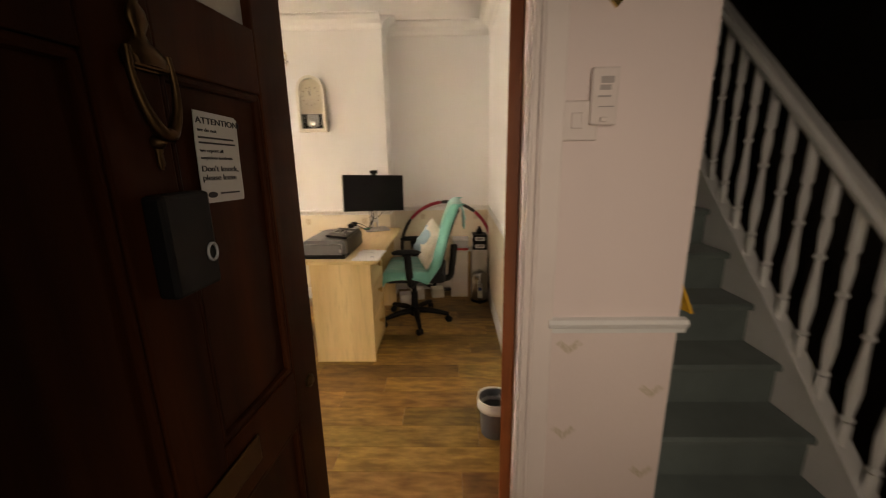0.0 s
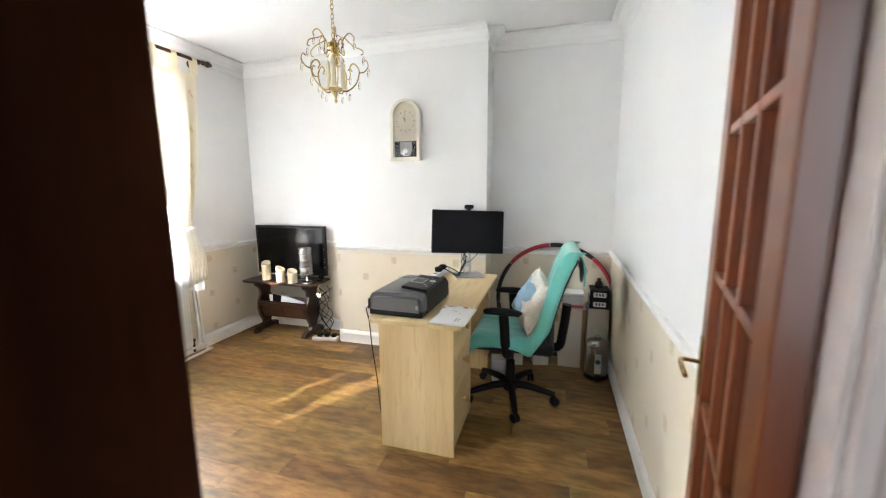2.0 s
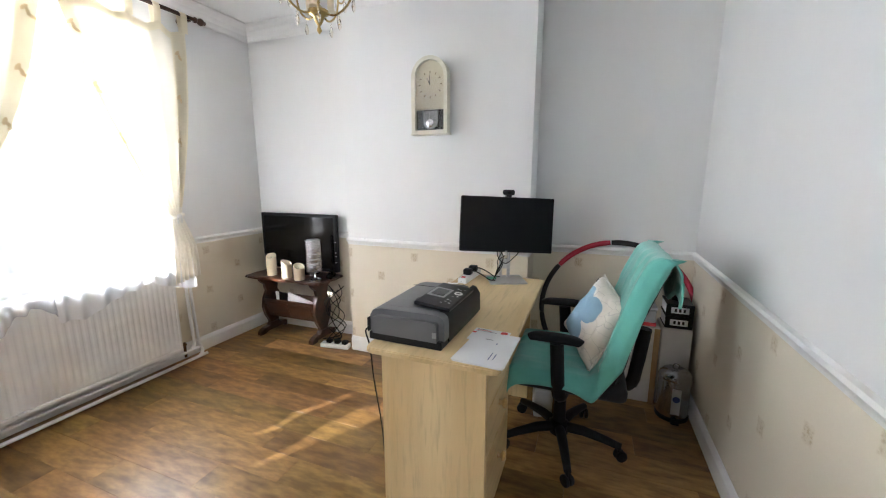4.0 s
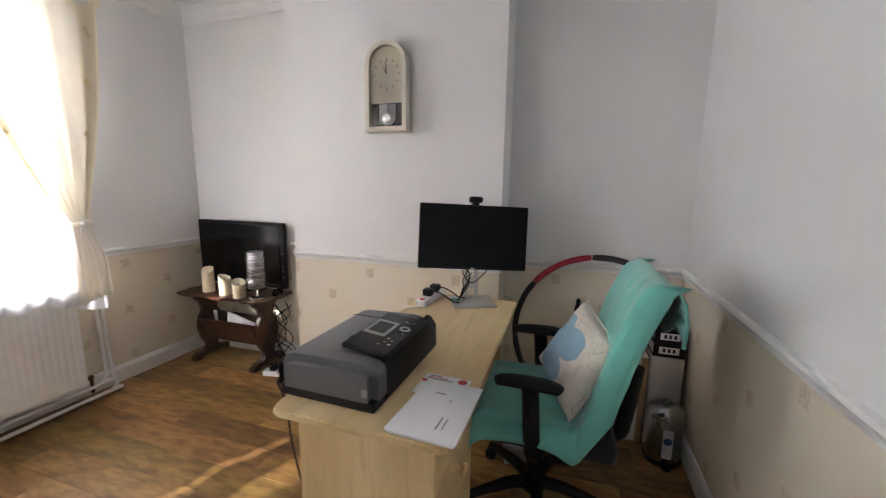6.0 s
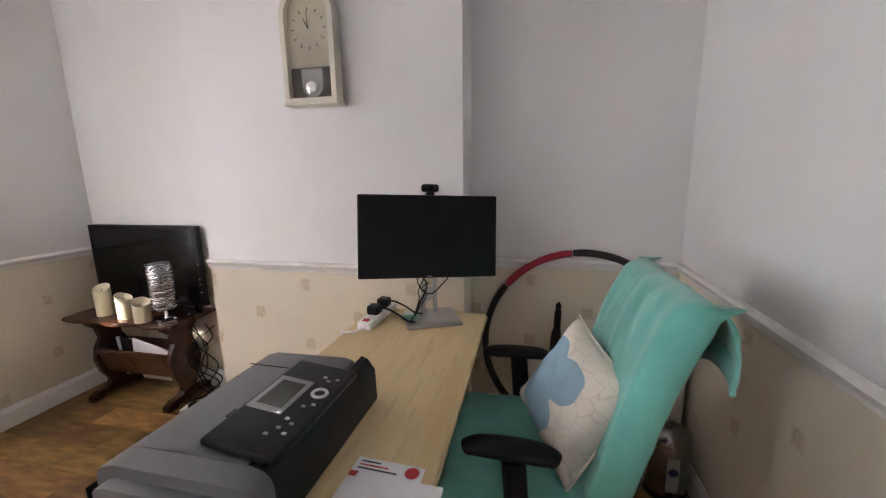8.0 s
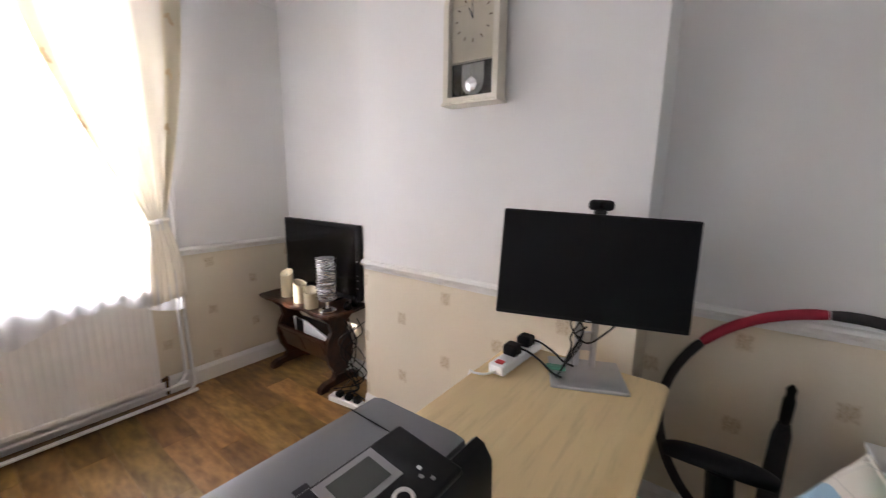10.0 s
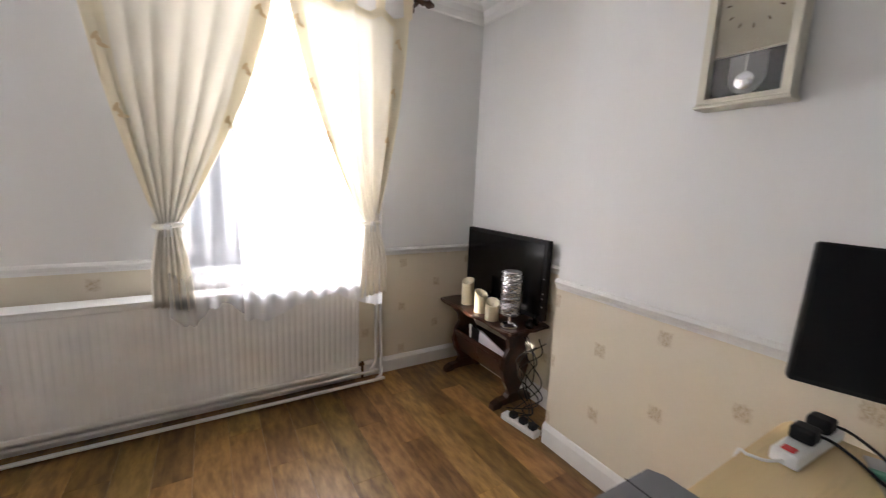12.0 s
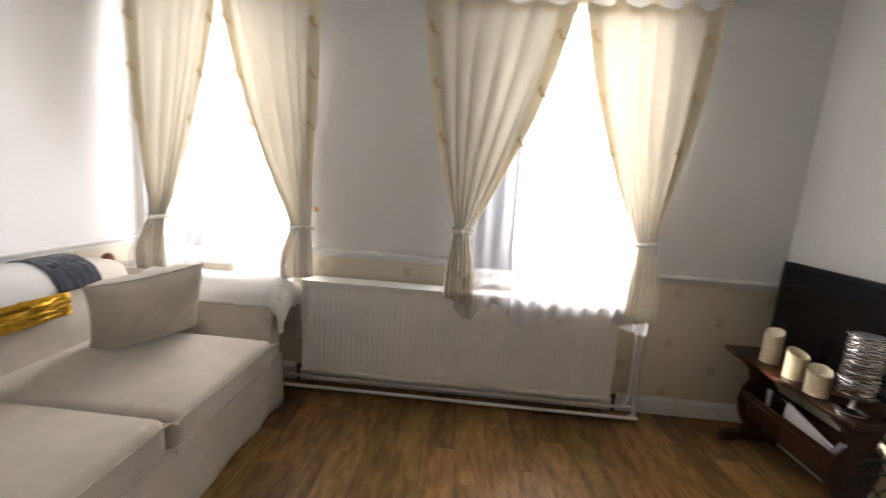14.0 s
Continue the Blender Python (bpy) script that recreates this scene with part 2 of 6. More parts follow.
CURTAIN = cloth("cream_voile_curtain", (0.95, 0.91, 0.82), transmit=0.31, vary=0.06, weave=600, alpha=0.97)
CURTAIN_HEM = cloth("doubled_cream_voile", (0.93, 0.86, 0.70), transmit=0.4, vary=0.06, weave=600)
# one net in two copies: dense for the sunlit part, thin for the shaded
NET = cloth("sunlit_net_curtain", (0.92, 0.92, 0.93), transmit=0.5, vary=0.04, weave=500, alpha=0.90)
NET_SHEER = cloth("shaded_net_curtain", (0.92, 0.93, 0.95), transmit=0.5, vary=0.04, weave=500, alpha=0.42)
SOFA_CLOTH = cloth("cream_sofa_linen", (0.63, 0.57, 0.49), vary=0.2, weave=260, depth=0.002)
TEAL = cloth("mint_green_fleece", (0.16, 0.54, 0.46), vary=0.2, sheen=0.5, weave=200, depth=0.002)
SEAT_BLACK = cloth("black_chair_fabric", (0.015, 0.015, 0.016), sheen=0.1)
CARPET = cloth("grey_green_carpet", (0.16, 0.20, 0.19), weave=160, vary=0.25, depth=0.004)

# ---- helpers for building ----
def mesh_object(name, bm, mats, parent=None):
    me = bpy.data.meshes.new(name)
    bm.normal_update()
    bm.to_mesh(me)
    bm.free()
    for m in (mats if isinstance(mats, (list, tuple)) else [mats]):
        me.materials.append(m)
    ob = new(name, me)
    if parent is not None:
        ob.parent = parent
    return ob


def smooth(ob, angle=40):
    """Round shading, with edges sharper than angle kept hard."""
    me = ob.data
    me.polygons.foreach_set("use_smooth", [True] * len(me.polygons))
    bm = bmesh.new()
    bm.from_mesh(me)
    lim = radians(angle)
    for e in bm.edges:
        e.smooth = not (len(e.link_faces) == 2 and e.calc_face_angle() > lim)
    bm.to_mesh(me)
    bm.free()
    return ob


def part(name, bm, mats, parent, label="", soft=0):
    ob = mesh_object(name, bm, mats, parent)
    if soft:
        smooth(ob, soft)
    return tagged(ob, label) if label else ob


def thing(name, label, category, m=None, group="", kind=""):
    ob = new(name)
    ob.empty_display_size = 0.05
    if m is not None:
        ob.matrix_basis = m
    return tagged(ob, label, category, group, kind)


def box(bm, x0, y0, z0, x1, y1, z1, bevel=0.0, seg=2, slot=0, m=None):
    """A box with rounded edges added to bm."""
    vs = bmesh.ops.create_cube(bm, size=1)["verts"]
    bmesh.ops.scale(bm, vec=(x1 - x0, y1 - y0, z1 - z0), verts=vs)
    bmesh.ops.translate(bm, vec=((x0 + x1) / 2, (y0 + y1) / 2, (z0 + z1) / 2), verts=vs)
    faces = {f for v in vs for f in v.link_faces}
    if bevel:
        es = list({e for v in vs for e in v.link_edges})
        r = bmesh.ops.bevel(bm, geom=es, offset=bevel, segments=seg, affect="EDGES", profile=0.5)
        faces = {f for f in faces if f.is_valid} | set(r["faces"])
        vs = list({v for f in faces for v in f.verts})
    for f in faces:
        f.material_index = slot
    if m is not None:
        bmesh.ops.transform(bm, matrix=m, verts=vs)
    return vs


def boxed(*args, **kw):
    bm = bmesh.new()
    box(bm, *args, **kw)
    return bm


def lathe(bm, profile, seg=24, m=None, slot=0, cap=True):
    """Turned shape from (radius, z) pairs round z."""
    rings = []
    for r, z in profile:
        rings.append([bm.verts.new((r * math.cos(2 * math.pi * i / seg), r * math.sin(2 * math.pi * i / seg), z)) for i in range(seg)])
    for a, b in zip(rings, rings[1:]):
        for i in range(seg):
            f = bm.faces.new((a[i], a[(i + 1) % seg], b[(i + 1) % seg], b[i]))
            f.material_index = slot
    if cap:
        for ring, flip in ((rings[0], True), (rings[-1], False)):
            f = bm.faces.new(ring[::-1] if flip else ring)
            f.material_index = slot
    vs = [v for ring in rings for v in ring]
    if m is not None:
        bmesh.ops.transform(bm, matrix=m, verts=vs)
    return vs


def tube(bm, pts, r, seg=8, slot=0, radii=None, closed=False):
    """A round bar along a line of points."""
    pts = [Vector(p) for p in pts]
    n = len(pts)
    rings = []
    side = None
    for i, p in enumerate(pts):
        if closed:
            d = (pts[(i + 1) % n] - pts[i - 1]).normalized()
        else:
            d = (pts[min(i + 1, n - 1)] - pts[max(i - 1, 0)]).normalized()
        if side is None:
            side = d.cross(Vector((0, 0, 1)))
            if side.length < 0.1:
                side = d.cross(Vector((1, 0, 0)))
        side = (side - d * side.dot(d)).normalized()
        up = d.cross(side)
        rr = radii[i] if radii else r
        rings.append([bm.verts.new(p + rr * (math.cos(a) * side + math.sin(a) * up)) for a in (2 * math.pi * k / seg for k in range(seg))])
    pairs = list(zip(rings, rings[1:])) + ([(rings[-1], rings[0])] if closed else [])
    for a, b in pairs:
        for k in range(seg):
            f = bm.faces.new((a[k], a[(k + 1) % seg], b[(k + 1) % seg], b[k]))
            f.material_index = slot
    if not closed:
        for ring, flip in ((rings[0], True), (rings[-1], False)):
            f = bm.faces.new(ring[::-1] if flip else ring)
            f.material_index = slot
    return [v for ring in rings for v in ring]


def curve_pts(ctrl, n=24):
    """A smooth line through the control points."""
    c = [Vector(p) for p in ctrl]
    c = [2 * c[0] - c[1]] + c + [2 * c[-1] - c[-2]]
    out = []
    spans = len(c) - 3
    for k in range(n + 1):
        s = min(k / n * spans, spans - 1e-6)
        i, f = int(s), s - int(s)
        p0, p1, p2, p3 = c[i:i + 4]
        out.append(0.5 * (2 * p1 + (p2 - p0) * f + (2 * p0 - 5 * p1 + 4 * p2 - p3) * f * f + (3 * p1 - p0 - 3 * p2 + p3) * f ** 3))
    return out


def prism(bm, outline, axis, a, b, slot=0, m=None):
    """An outline of 2D points pushed from a to b along an axis (0 x, 1 y, 2 z)."""
    def at(p, t):
        q = list(p)
        q.insert(axis, t)
        return q
    lo, hi = [bm.verts.new(at(p, a)) for p in outline], [bm.verts.new(at(p, b)) for p in outline]
    n = len(outline)
    fs = [bm.faces.new((lo[i], lo[(i + 1) % n], hi[(i + 1) % n], hi[i])) for i in range(n)]
    fs += [bm.faces.new(lo[::-1]), bm.faces.new(hi)]
    for f in fs:
        f.material_index = slot
    bmesh.ops.recalc_face_normals(bm, faces=fs)
    if m is not None:
        bmesh.ops.transform(bm, matrix=m, verts=lo + hi)
    return lo + hi


def sheet(bm, fn, nu, nv, slot=0):
    """A grid of points fn(u, v), u and v from 0 to 1."""
    g = [[bm.verts.new(fn(i / nu, j / nv)) for i in range(nu + 1)] for j in range(nv + 1)]
    for j in range(nv):
        for i in range(nu):
            f = bm.faces.new((g[j][i], g[j][i + 1], g[j + 1][i + 1], g[j + 1][i]))
            f.material_index = slot
    return g


def thicken(ob, t, offset=0.0):
    md = ob.modifiers.new("thickness", "SOLIDIFY")
    md.thickness, md.offset = t, offset
    return ob


# near-black in place of shade: stands in for the unlit stair hall
HALL_SHADE = painted_wall("shaded_hall_colour", (0.055, 0.045, 0.038))
# ---- the room: plan ----
XW, XE, YS, YN = -2.90, 0.50, 0.30, 4.27     # window wall, stair wall, side wall, chimney wall
CHX0, CHX1, CHY = -1.80, -0.46, 4.02         # chimney breast
YH = 1.49                                    # wall between lobby and room, lobby face
DX0, DX1 = -0.51, 0.338                       # doorway
CEIL, DADO = 2.56, 0.865
WINS = [(0.40, 1.35), (2.38, 3.385)]          # window openings along y
WZ0, WZ1 = 0.74, 2.30


def wall(name, boxes, mats, label="", split=DADO):
    """Boxes butted into one wall; what lies under the dado rail takes the second material."""
    bm = bmesh.new()
    for x0, y0, z0, x1, y1, z1 in boxes:
        for a, b, slot in ((max(z0, split), z1, 0), (z0, min(z1, split), 1)):
            if b > a:
                box(bm, x0, y0, a, x1, y1, b, slot=slot)
    ob = mesh_object(name, bm, mats)
    return tagged(ob, label or "white painted wall with cream motif paper below", "wall", kind="structure")


T = 0.22
rows = []
ys = [YS - T] + [y for w in WINS for y in w] + [YN + T]
for a, b in zip(ys[::2], ys[1::2]):
    rows.append((XW - T, a, 0, XW, b, CEIL))
for a, b in WINS:
    rows += [(XW - T, a, 0, XW, b, WZ0), (XW - T, a, WZ1, XW, b, CEIL)]
wall("wall_west", rows, [WHITE_WALL, PAPER_Y])
wall("wall_north", [(XW, YN, 0, XE, YN + T, CEIL)], [WHITE_WALL, PAPER_X])
wall("chimney_breast", [(CHX0, CHY, 0, CHX1, YN - 0.001, CEIL)], [WHITE_WALL, PAPER_X], "white chimney breast with cream motif paper below")
wall("wall_east", [(XE, 1.64, 0, 0.83, YN + T, CEIL)], [WHITE_WALL, PAPER_Y], split=DADO - 0.018)
wall("wall_south", [(XW, YS - T, 0, -0.65, YS, CEIL)], [WHITE_WALL, PAPER_X])
wall("wall_lobby", [(-0.65, YS - T, 0, -0.53, 1.45, CEIL)], [WHITE_WALL, PAPER_Y])
bm = bmesh.new()
for z0, z1, slot in ((DADO, CEIL, 0), (0, DADO, 1)):
    box(bm, 0.37, YH, z0, 0.83, 1.64, z1, slot=slot)
box(bm, -0.65, 1.451, 2.06, 0.37, 1.64, CEIL, slot=0)
tagged(mesh_object("wall_hall", bm, [HALL_PAINT, HALL_PAPER]), "pale pink papered hall wall beside the doorway", "wall", kind="structure")
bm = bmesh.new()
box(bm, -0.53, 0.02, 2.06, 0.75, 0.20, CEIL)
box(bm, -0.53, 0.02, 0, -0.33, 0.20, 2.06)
# unseen wall added outdoors, keeps the sun out of the front doorway
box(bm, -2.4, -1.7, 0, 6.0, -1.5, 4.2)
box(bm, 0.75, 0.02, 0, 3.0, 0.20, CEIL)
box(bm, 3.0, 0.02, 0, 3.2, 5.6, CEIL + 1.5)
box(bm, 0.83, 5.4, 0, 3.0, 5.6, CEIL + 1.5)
# unseen closing walls, added to keep sky light off the stairs
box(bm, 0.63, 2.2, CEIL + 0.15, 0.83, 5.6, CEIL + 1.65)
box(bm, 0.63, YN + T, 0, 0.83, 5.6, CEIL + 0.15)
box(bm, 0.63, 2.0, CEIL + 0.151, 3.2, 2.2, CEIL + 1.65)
tagged(mesh_object("wall_stair_hall", bm, HALL_SHADE), "plain stair hall walls coloured dark for shade, and an outdoor sun screen", "wall", kind="structure")

bm = bmesh.new()
box(bm, XW - T, YS - T, CEIL, 0.83, YN + T, CEIL + 0.15)
tagged(mesh_object("ceiling", bm, CEIL_PAINT), "white painted plaster ceiling", "ceiling", kind="structure")
# separate slab so that this ceiling can carry the hall's shade as colour
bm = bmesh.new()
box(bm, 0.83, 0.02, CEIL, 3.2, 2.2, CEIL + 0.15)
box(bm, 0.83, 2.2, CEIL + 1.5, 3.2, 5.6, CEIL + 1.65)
tagged(mesh_object("ceiling_stairs", bm, HALL_SHADE), "ceiling over the stairs, shade put into its dark colour", "ceiling", kind="structure")
tagged(mesh_object("floor", boxed(XW - T, YS - T - 0.2, -0.15, 3.2, 5.6, -0.012), GROUT), "wood plank floor", "floor", kind="structure")


def run(bm, section, a, b, inward, fall=0.0):
    """A moulding: section of (out from the wall, height) pairs swept from a to b in plan."""
    a, b, n = Vector((*a, 0)), Vector((*b, 0)), Vector((*inward, 0))
    lo = [bm.verts.new(a + n * o + Vector((0, 0, z - fall))) for o, z in section]
    hi = [bm.verts.new(b + n * o + Vector((0, 0, z))) for o, z in section]
    k = len(section)
    fs = [bm.faces.new((lo[i], lo[(i + 1) % k], hi[(i + 1) % k], hi[i])) for i in range(k)]
    fs += [bm.faces.new(lo[::-1]), bm.faces.new(hi)]
    bmesh.ops.recalc_face_normals(bm, faces=fs)


RAIL = [(0.0, DADO - 0.022), (0.008, DADO - 0.02), (0.012, DADO - 0.004), (0.02, DADO + 0.004), (0.026, DADO + 0.016), (0.018, DADO + 0.026), (0.0, DADO + 0.03)]
SKIRT = [(0.0, -0.011), (0.016, -0.011), (0.016, 0.085), (0.010, 0.10), (0.006, 0.11), (0.0, 0.112)]
COVE = [(0.0, CEIL - 0.11)] + [(0.008 + 0.1 * (1 - math.cos(t)), CEIL - 0.10 + 0.09 * math.sin(t)) for t in (0, 0.4, 0.8, 1.2, 1.57)] + [(0.108, CEIL - 0.001), (0.0, CEIL - 0.001)]
LINES = {
    "west": [((XW, YS), (XW, YN), (1, 0))],
    "north": [((XW, YN), (CHX0, YN), (0, -1)), ((CHX1, YN), (XE, YN), (0, -1))],
    "chimney": [((CHX0, CHY), (CHX1, CHY), (0, -1)), ((CHX0, CHY), (CHX0, YN), (-1, 0)), ((CHX1, CHY), (CHX1, YN), (1, 0))],
    "east": [((XE, 1.64), (XE, YN), (-1, 0))],
    "south": [((XW, YS), (-0.65, YS), (0, 1))],
    "lobby": [((-0.65, YS), (-0.65, 1.45), (-1, 0))],
}


def trims(name, section, label, category, lines, m=GLOSS_WHITE, skip_windows=False):
    for side, segs in lines.items():
        bm = bmesh.new()
        for a, b, n in segs:
            if skip_windows and side == "west":
                cuts = [YS] + [v for w in WINS for v in w] + [YN]
                for p, q in zip(cuts[::2], cuts[1::2]):
                    run(bm, section, (XW, p), (XW, q), n)
            else:
                run(bm, section, a, b, n, 0.045 if side == "east" and name == "dado_rail" else 0.0)
        tagged(mesh_object(name, bm, m), label, category, kind="structure")


trims("dado_rail", RAIL, "white gloss moulded dado rail", "dado rail", LINES, skip_windows=True)
trims("baseboard", SKIRT, "white gloss skirting board", "skirting", LINES)
trims("coving", COVE, "white plaster coving", "coving", LINES, CEIL_PAINT)
bm = bmesh.new()
run(bm, RAIL, (0.43, YH), (0.85, YH), (0, -1))
tagged(mesh_object("dado_rail", bm, GLOSS_WHITE), "pale painted dado rail on the hall wall", "dado rail", kind="structure")
bm = bmesh.new()
run(bm, SKIRT, (0.43, YH), (0.83, YH), (0, -1))
tagged(mesh_object("baseboard", bm, GLOSS_WHITE), "white gloss skirting board", "skirting", kind="structure")

# door lining and architrave of the room's doorway
bm = bmesh.new()
box(bm, DX0 - 0.018, 1.29, 0, DX0, 1.452, 2.06, 0.003)
box(bm, DX0, 1.36, 0, DX0 + 0.012, 1.40, 2.03, 0.004)
box(bm, DX0 - 0.010, 1.452, 0, DX0 + 0.004, 1.47, 2.06, 0.005)
tagged(mesh_object("trim", bm, GLOSS_WHITE), "white gloss door lining with a stop bead", "door frame", kind="structure")
bm = bmesh.new()
box(bm, DX1, YH - 0.004, 0, DX1 + 0.06, 1.655, 2.06, 0.003)
box(bm, DX0, YH - 0.004, 2.03, DX1, 1.655, 2.06, 0.003)
box(bm, DX1 + 0.008, YH - 0.020, 0, DX1 + 0.020, YH - 0.004, 2.08, 0.004)
box(bm, DX1 + 0.020, YH - 0.014, 0, DX1 + 0.032, YH - 0.004, 2.09, 0.003)
box(bm, DX1 + 0.032, YH - 0.020, 0, DX1 + 0.044, YH - 0.004, 2.10, 0.005)
box(bm, DX1 + 0.044, YH - 0.013, 0, DX1 + 0.105, YH - 0.001, 2.14, 0.004)
box(bm, DX0, YH - 0.022, 2.06, DX1 + 0.01, YH - 0.001, 2.13, 0.006)
tagged(mesh_object("trim", bm, PINK_GLOSS), "pale pinkish gloss door lining and architrave", "door frame", kind="structure")

# ---- windows and daylight outside ----
PANE = glass("window_glass")
UPVC = plain("white_upvc", (0.82, 0.82, 0.82), 0.3, vary=0.04, bumpy=0.0)


def window(n, y0, y1, split):
    w = tagged(new("window_%d" % n), "white plastic framed window with clear panes", "window", kind="structure")
    x0, x1 = XW - 0.19, XW - 0.13
    bm = bmesh.new()
    f = 0.06
    box(bm, x0, y0, WZ0, x1, y0 + f, WZ1, 0.006)
    box(bm, x0, y1 - f, WZ0, x1, y1, WZ1, 0.006)
    box(bm, x0, y0 + f, WZ0, x1, y1 - f, WZ0 + f, 0.006)
    box(bm, x0, y0 + f, WZ1 - f, x1, y1 - f, WZ1, 0.006)
    box(bm, x0 + 0.005, y0 + f, 1.72, x1 - 0.005, y1 - f, 1.79, 0.006)
    if split:
        box(bm, x0 + 0.005, split - 0.03, WZ0 + f, x1 - 0.005, split + 0.03, 1.72, 0.006)
    part("window_frame", bm, UPVC, w)
    cells = [(y0 + f, y1 - f, 1.79, WZ1 - f)]
    cells += [(y0 + f, split - 0.03, WZ0 + f, 1.72), (split + 0.03, y1 - f, WZ0 + f, 1.72)] if split else [(y0 + f, y1 - f, WZ0 + f, 1.72)]
    for a, b, c, d in cells:
        p = part("pane", boxed(x0 + 0.025, a, c, x0 + 0.031, b, d), PANE, w)
        p.visible_shadow = False
    part("window_sill", boxed(XW - 0.13, y0 + 0.002, WZ0 + 0.001, XW + 0.03, y1 - 0.002, WZ0 + 0.025, 0.006), GLOSS_WHITE, w)


window(1, *WINS[0], None)
window(2, *WINS[1], 2.78)

ASPHALT = plain("street_asphalt", (0.06, 0.06, 0.062), 0.85, fine=60)
RENDER_FAR = plain("far_pale_render", (0.66, 0.68, 0.70), 0.85, vary=0.18, fine=14)
SLATE = plain("far_slate", (0.10, 0.11, 0.13), 0.6)
FAR_GLASS = plain("far_window_glass", (0.05, 0.06, 0.08), 0.1, bumpy=0.0)
tagged(mesh_object("ground", boxed(-400, -400, -0.6, 400, 400, -0.30), ASPHALT), "grey street surface outside the house", "ground", kind="structure")


def far_house(y):
    h = thing("terraced_house", "pale rendered terraced house across the street", "house", pose(-16, y, -0.3), group="terrace across the street")
    part("wall", boxed(-6, 0, 0, 0, 5.2, 5.0), RENDER_FAR, h)
    bm = bmesh.new()
    prism(bm, [(-6.2, 5.0), (0.2, 5.0), (-3, 6.9)], 1, -0.0, 5.2)
    part("roof", bm, SLATE, h)
    for yy, zz, ww, hh in ((0.7, 1.0, 1.5, 1.4), (0.7, 3.3, 1.3, 1.2), (3.2, 3.3, 1.1, 1.2)):
        win = part("window", boxed(0.0, yy, zz, 0.06, yy + ww, zz + hh), UPVC, h)
        part("pane", boxed(0.06, yy + 0.1, zz + 0.1, 0.07, yy + ww - 0.1, zz + hh - 0.1), FAR_GLASS, win)
    part("door", boxed(0.0, 3.3, 0.1, 0.06, 4.2, 2.2, 0.01), SLATE, h)


for k in range(-3, 4):
    far_house(k * 5.25 - 1.0)


# ---- curtains ----
def noise1(x, y=0.0, z=0.0):
    return noise.noise(Vector((x, y, z)))


LEAF = cloth("tan_appliqued_leaf", (0.84, 0.68, 0.44), transmit=0.4, vary=0.1)


def curtain(outer, inner, tie_at, y_low, w_low, rod_z=2.43, x=XW + 0.10, z_low=0.70, border=0.13):
    """One tab-topped curtain drawn aside to a tie at y_low and hanging below it."""
    s = 1 if inner > outer else -1
    ob = thing("curtain", "cream voile tab-top curtain tied back at the side", "curtain", group="curtains at the windows")
    top, tz = rod_z - 0.085, tie_at
    folds = 6

    def place(u, v):
        # v 0 top to 1 bottom, u 0 outer to 1 inner
        z = top + (z_low - top) * v
        vt = (top - tz) / (top - z_low)
        if v < vt:
            k = (v / vt)
            g = k ** 2.1
            yo = outer + (y_low - s * w_low * 0.5 - outer) * k ** 1.5 * 1.0
            yi = inner + (y_low + s * w_low * 0.5 - inner) * (0.5 * k + 0.5 * g)
        else:
            k = (v - vt) / (1 - vt)
            flare = 1 + 0.75 * math.sin(min(1, k * 1.4) * 1.57)
            yo = y_low - s * w_low * 0.5 * flare - s * 0.01 * k
            yi = y_low + s * w_low * 0.5 * flare + s * 0.02 * k
        width = abs(yi - yo)
        full = abs(inner - outer)
        amp = 0.005 + 0.020 * (1 - width / full)
        ph = folds * 2 * math.pi * u + 4.5 * noise1(u * 2.3, v * 0.8, outer)
        dx = amp * math.sin(ph) + 0.012 * noise1(u * 6, v * 4, outer + 5)
        dip = 0.05 * abs(math.sin(math.pi * 4 * u)) ** 0.7 * max(0.0, 1 - v * 9)
        step = min(1.0, max(0.0, (1.15 - z) / 0.35))
        return (x + dx + 0.02 * math.sin(v * 3) + 0.085 * step * step * (3 - 2 * step), yo + (yi - yo) * u + 0.006 * math.cos(ph), z - dip + (0.035 * (1 - u) * (v - vt) / (1 - vt) if v > vt else 0))

    bm = bmesh.new()
    sheet(bm, place, 90, 44)
    cl = part("cloth", bm, CURTAIN, ob)
    smooth(cl, 80)
    thicken(cl, 0.0015)
    # heading band and outer border, doubled cloth
    bm = bmesh.new()
    sheet(bm, lambda u, v: tuple(a + b for a, b in zip(place(u, v * 0.035), (0.004, 0, 0))), 70, 3)
    part("heading_band", bm, CURTAIN_HEM, ob, "doubled cream heading with a scalloped top")
    bm = bmesh.new()
    sheet(bm, lambda u, v: tuple(a + b for a, b in zip(place(u * border, v * 0.7), (0.004, 0, 0))), 8, 40)
    part("border", bm, CURTAIN_HEM, ob, "doubled cream border with tan leaves")
    bm = bmesh.new()
    sheet(bm, lambda u, v: tuple(a + b for a, b in zip(place(1 - 0.1 * u, v * 0.7), (0.004, 0, 0))), 8, 40)
    part("border", bm, CURTAIN_HEM, ob, "doubled cream border with tan leaves")
    # tabs over the pole
    for i in range(5):
        u = (i + 0.0) / 4.0
        px, py, pz = place(min(0.995, max(0.005, u)), 0.02)
        bm = bmesh.new()
        hw = 0.022
        path = [(0.012, -0.01), (0.02, 0.06), (0.021, 0.10), (0.012, 0.121), (-0.012, 0.121), (-0.021, 0.10), (-0.02, 0.06), (-0.012, -0.01)]
        ring = [[bm.verts.new((x + a, py + side * hw, top - 0.025 + b)) for side in (-1, 1)] for a, b in path]
        for p, q in zip(ring, ring[1:]):
            bm.faces.new((p[0], p[1], q[1], q[0]))
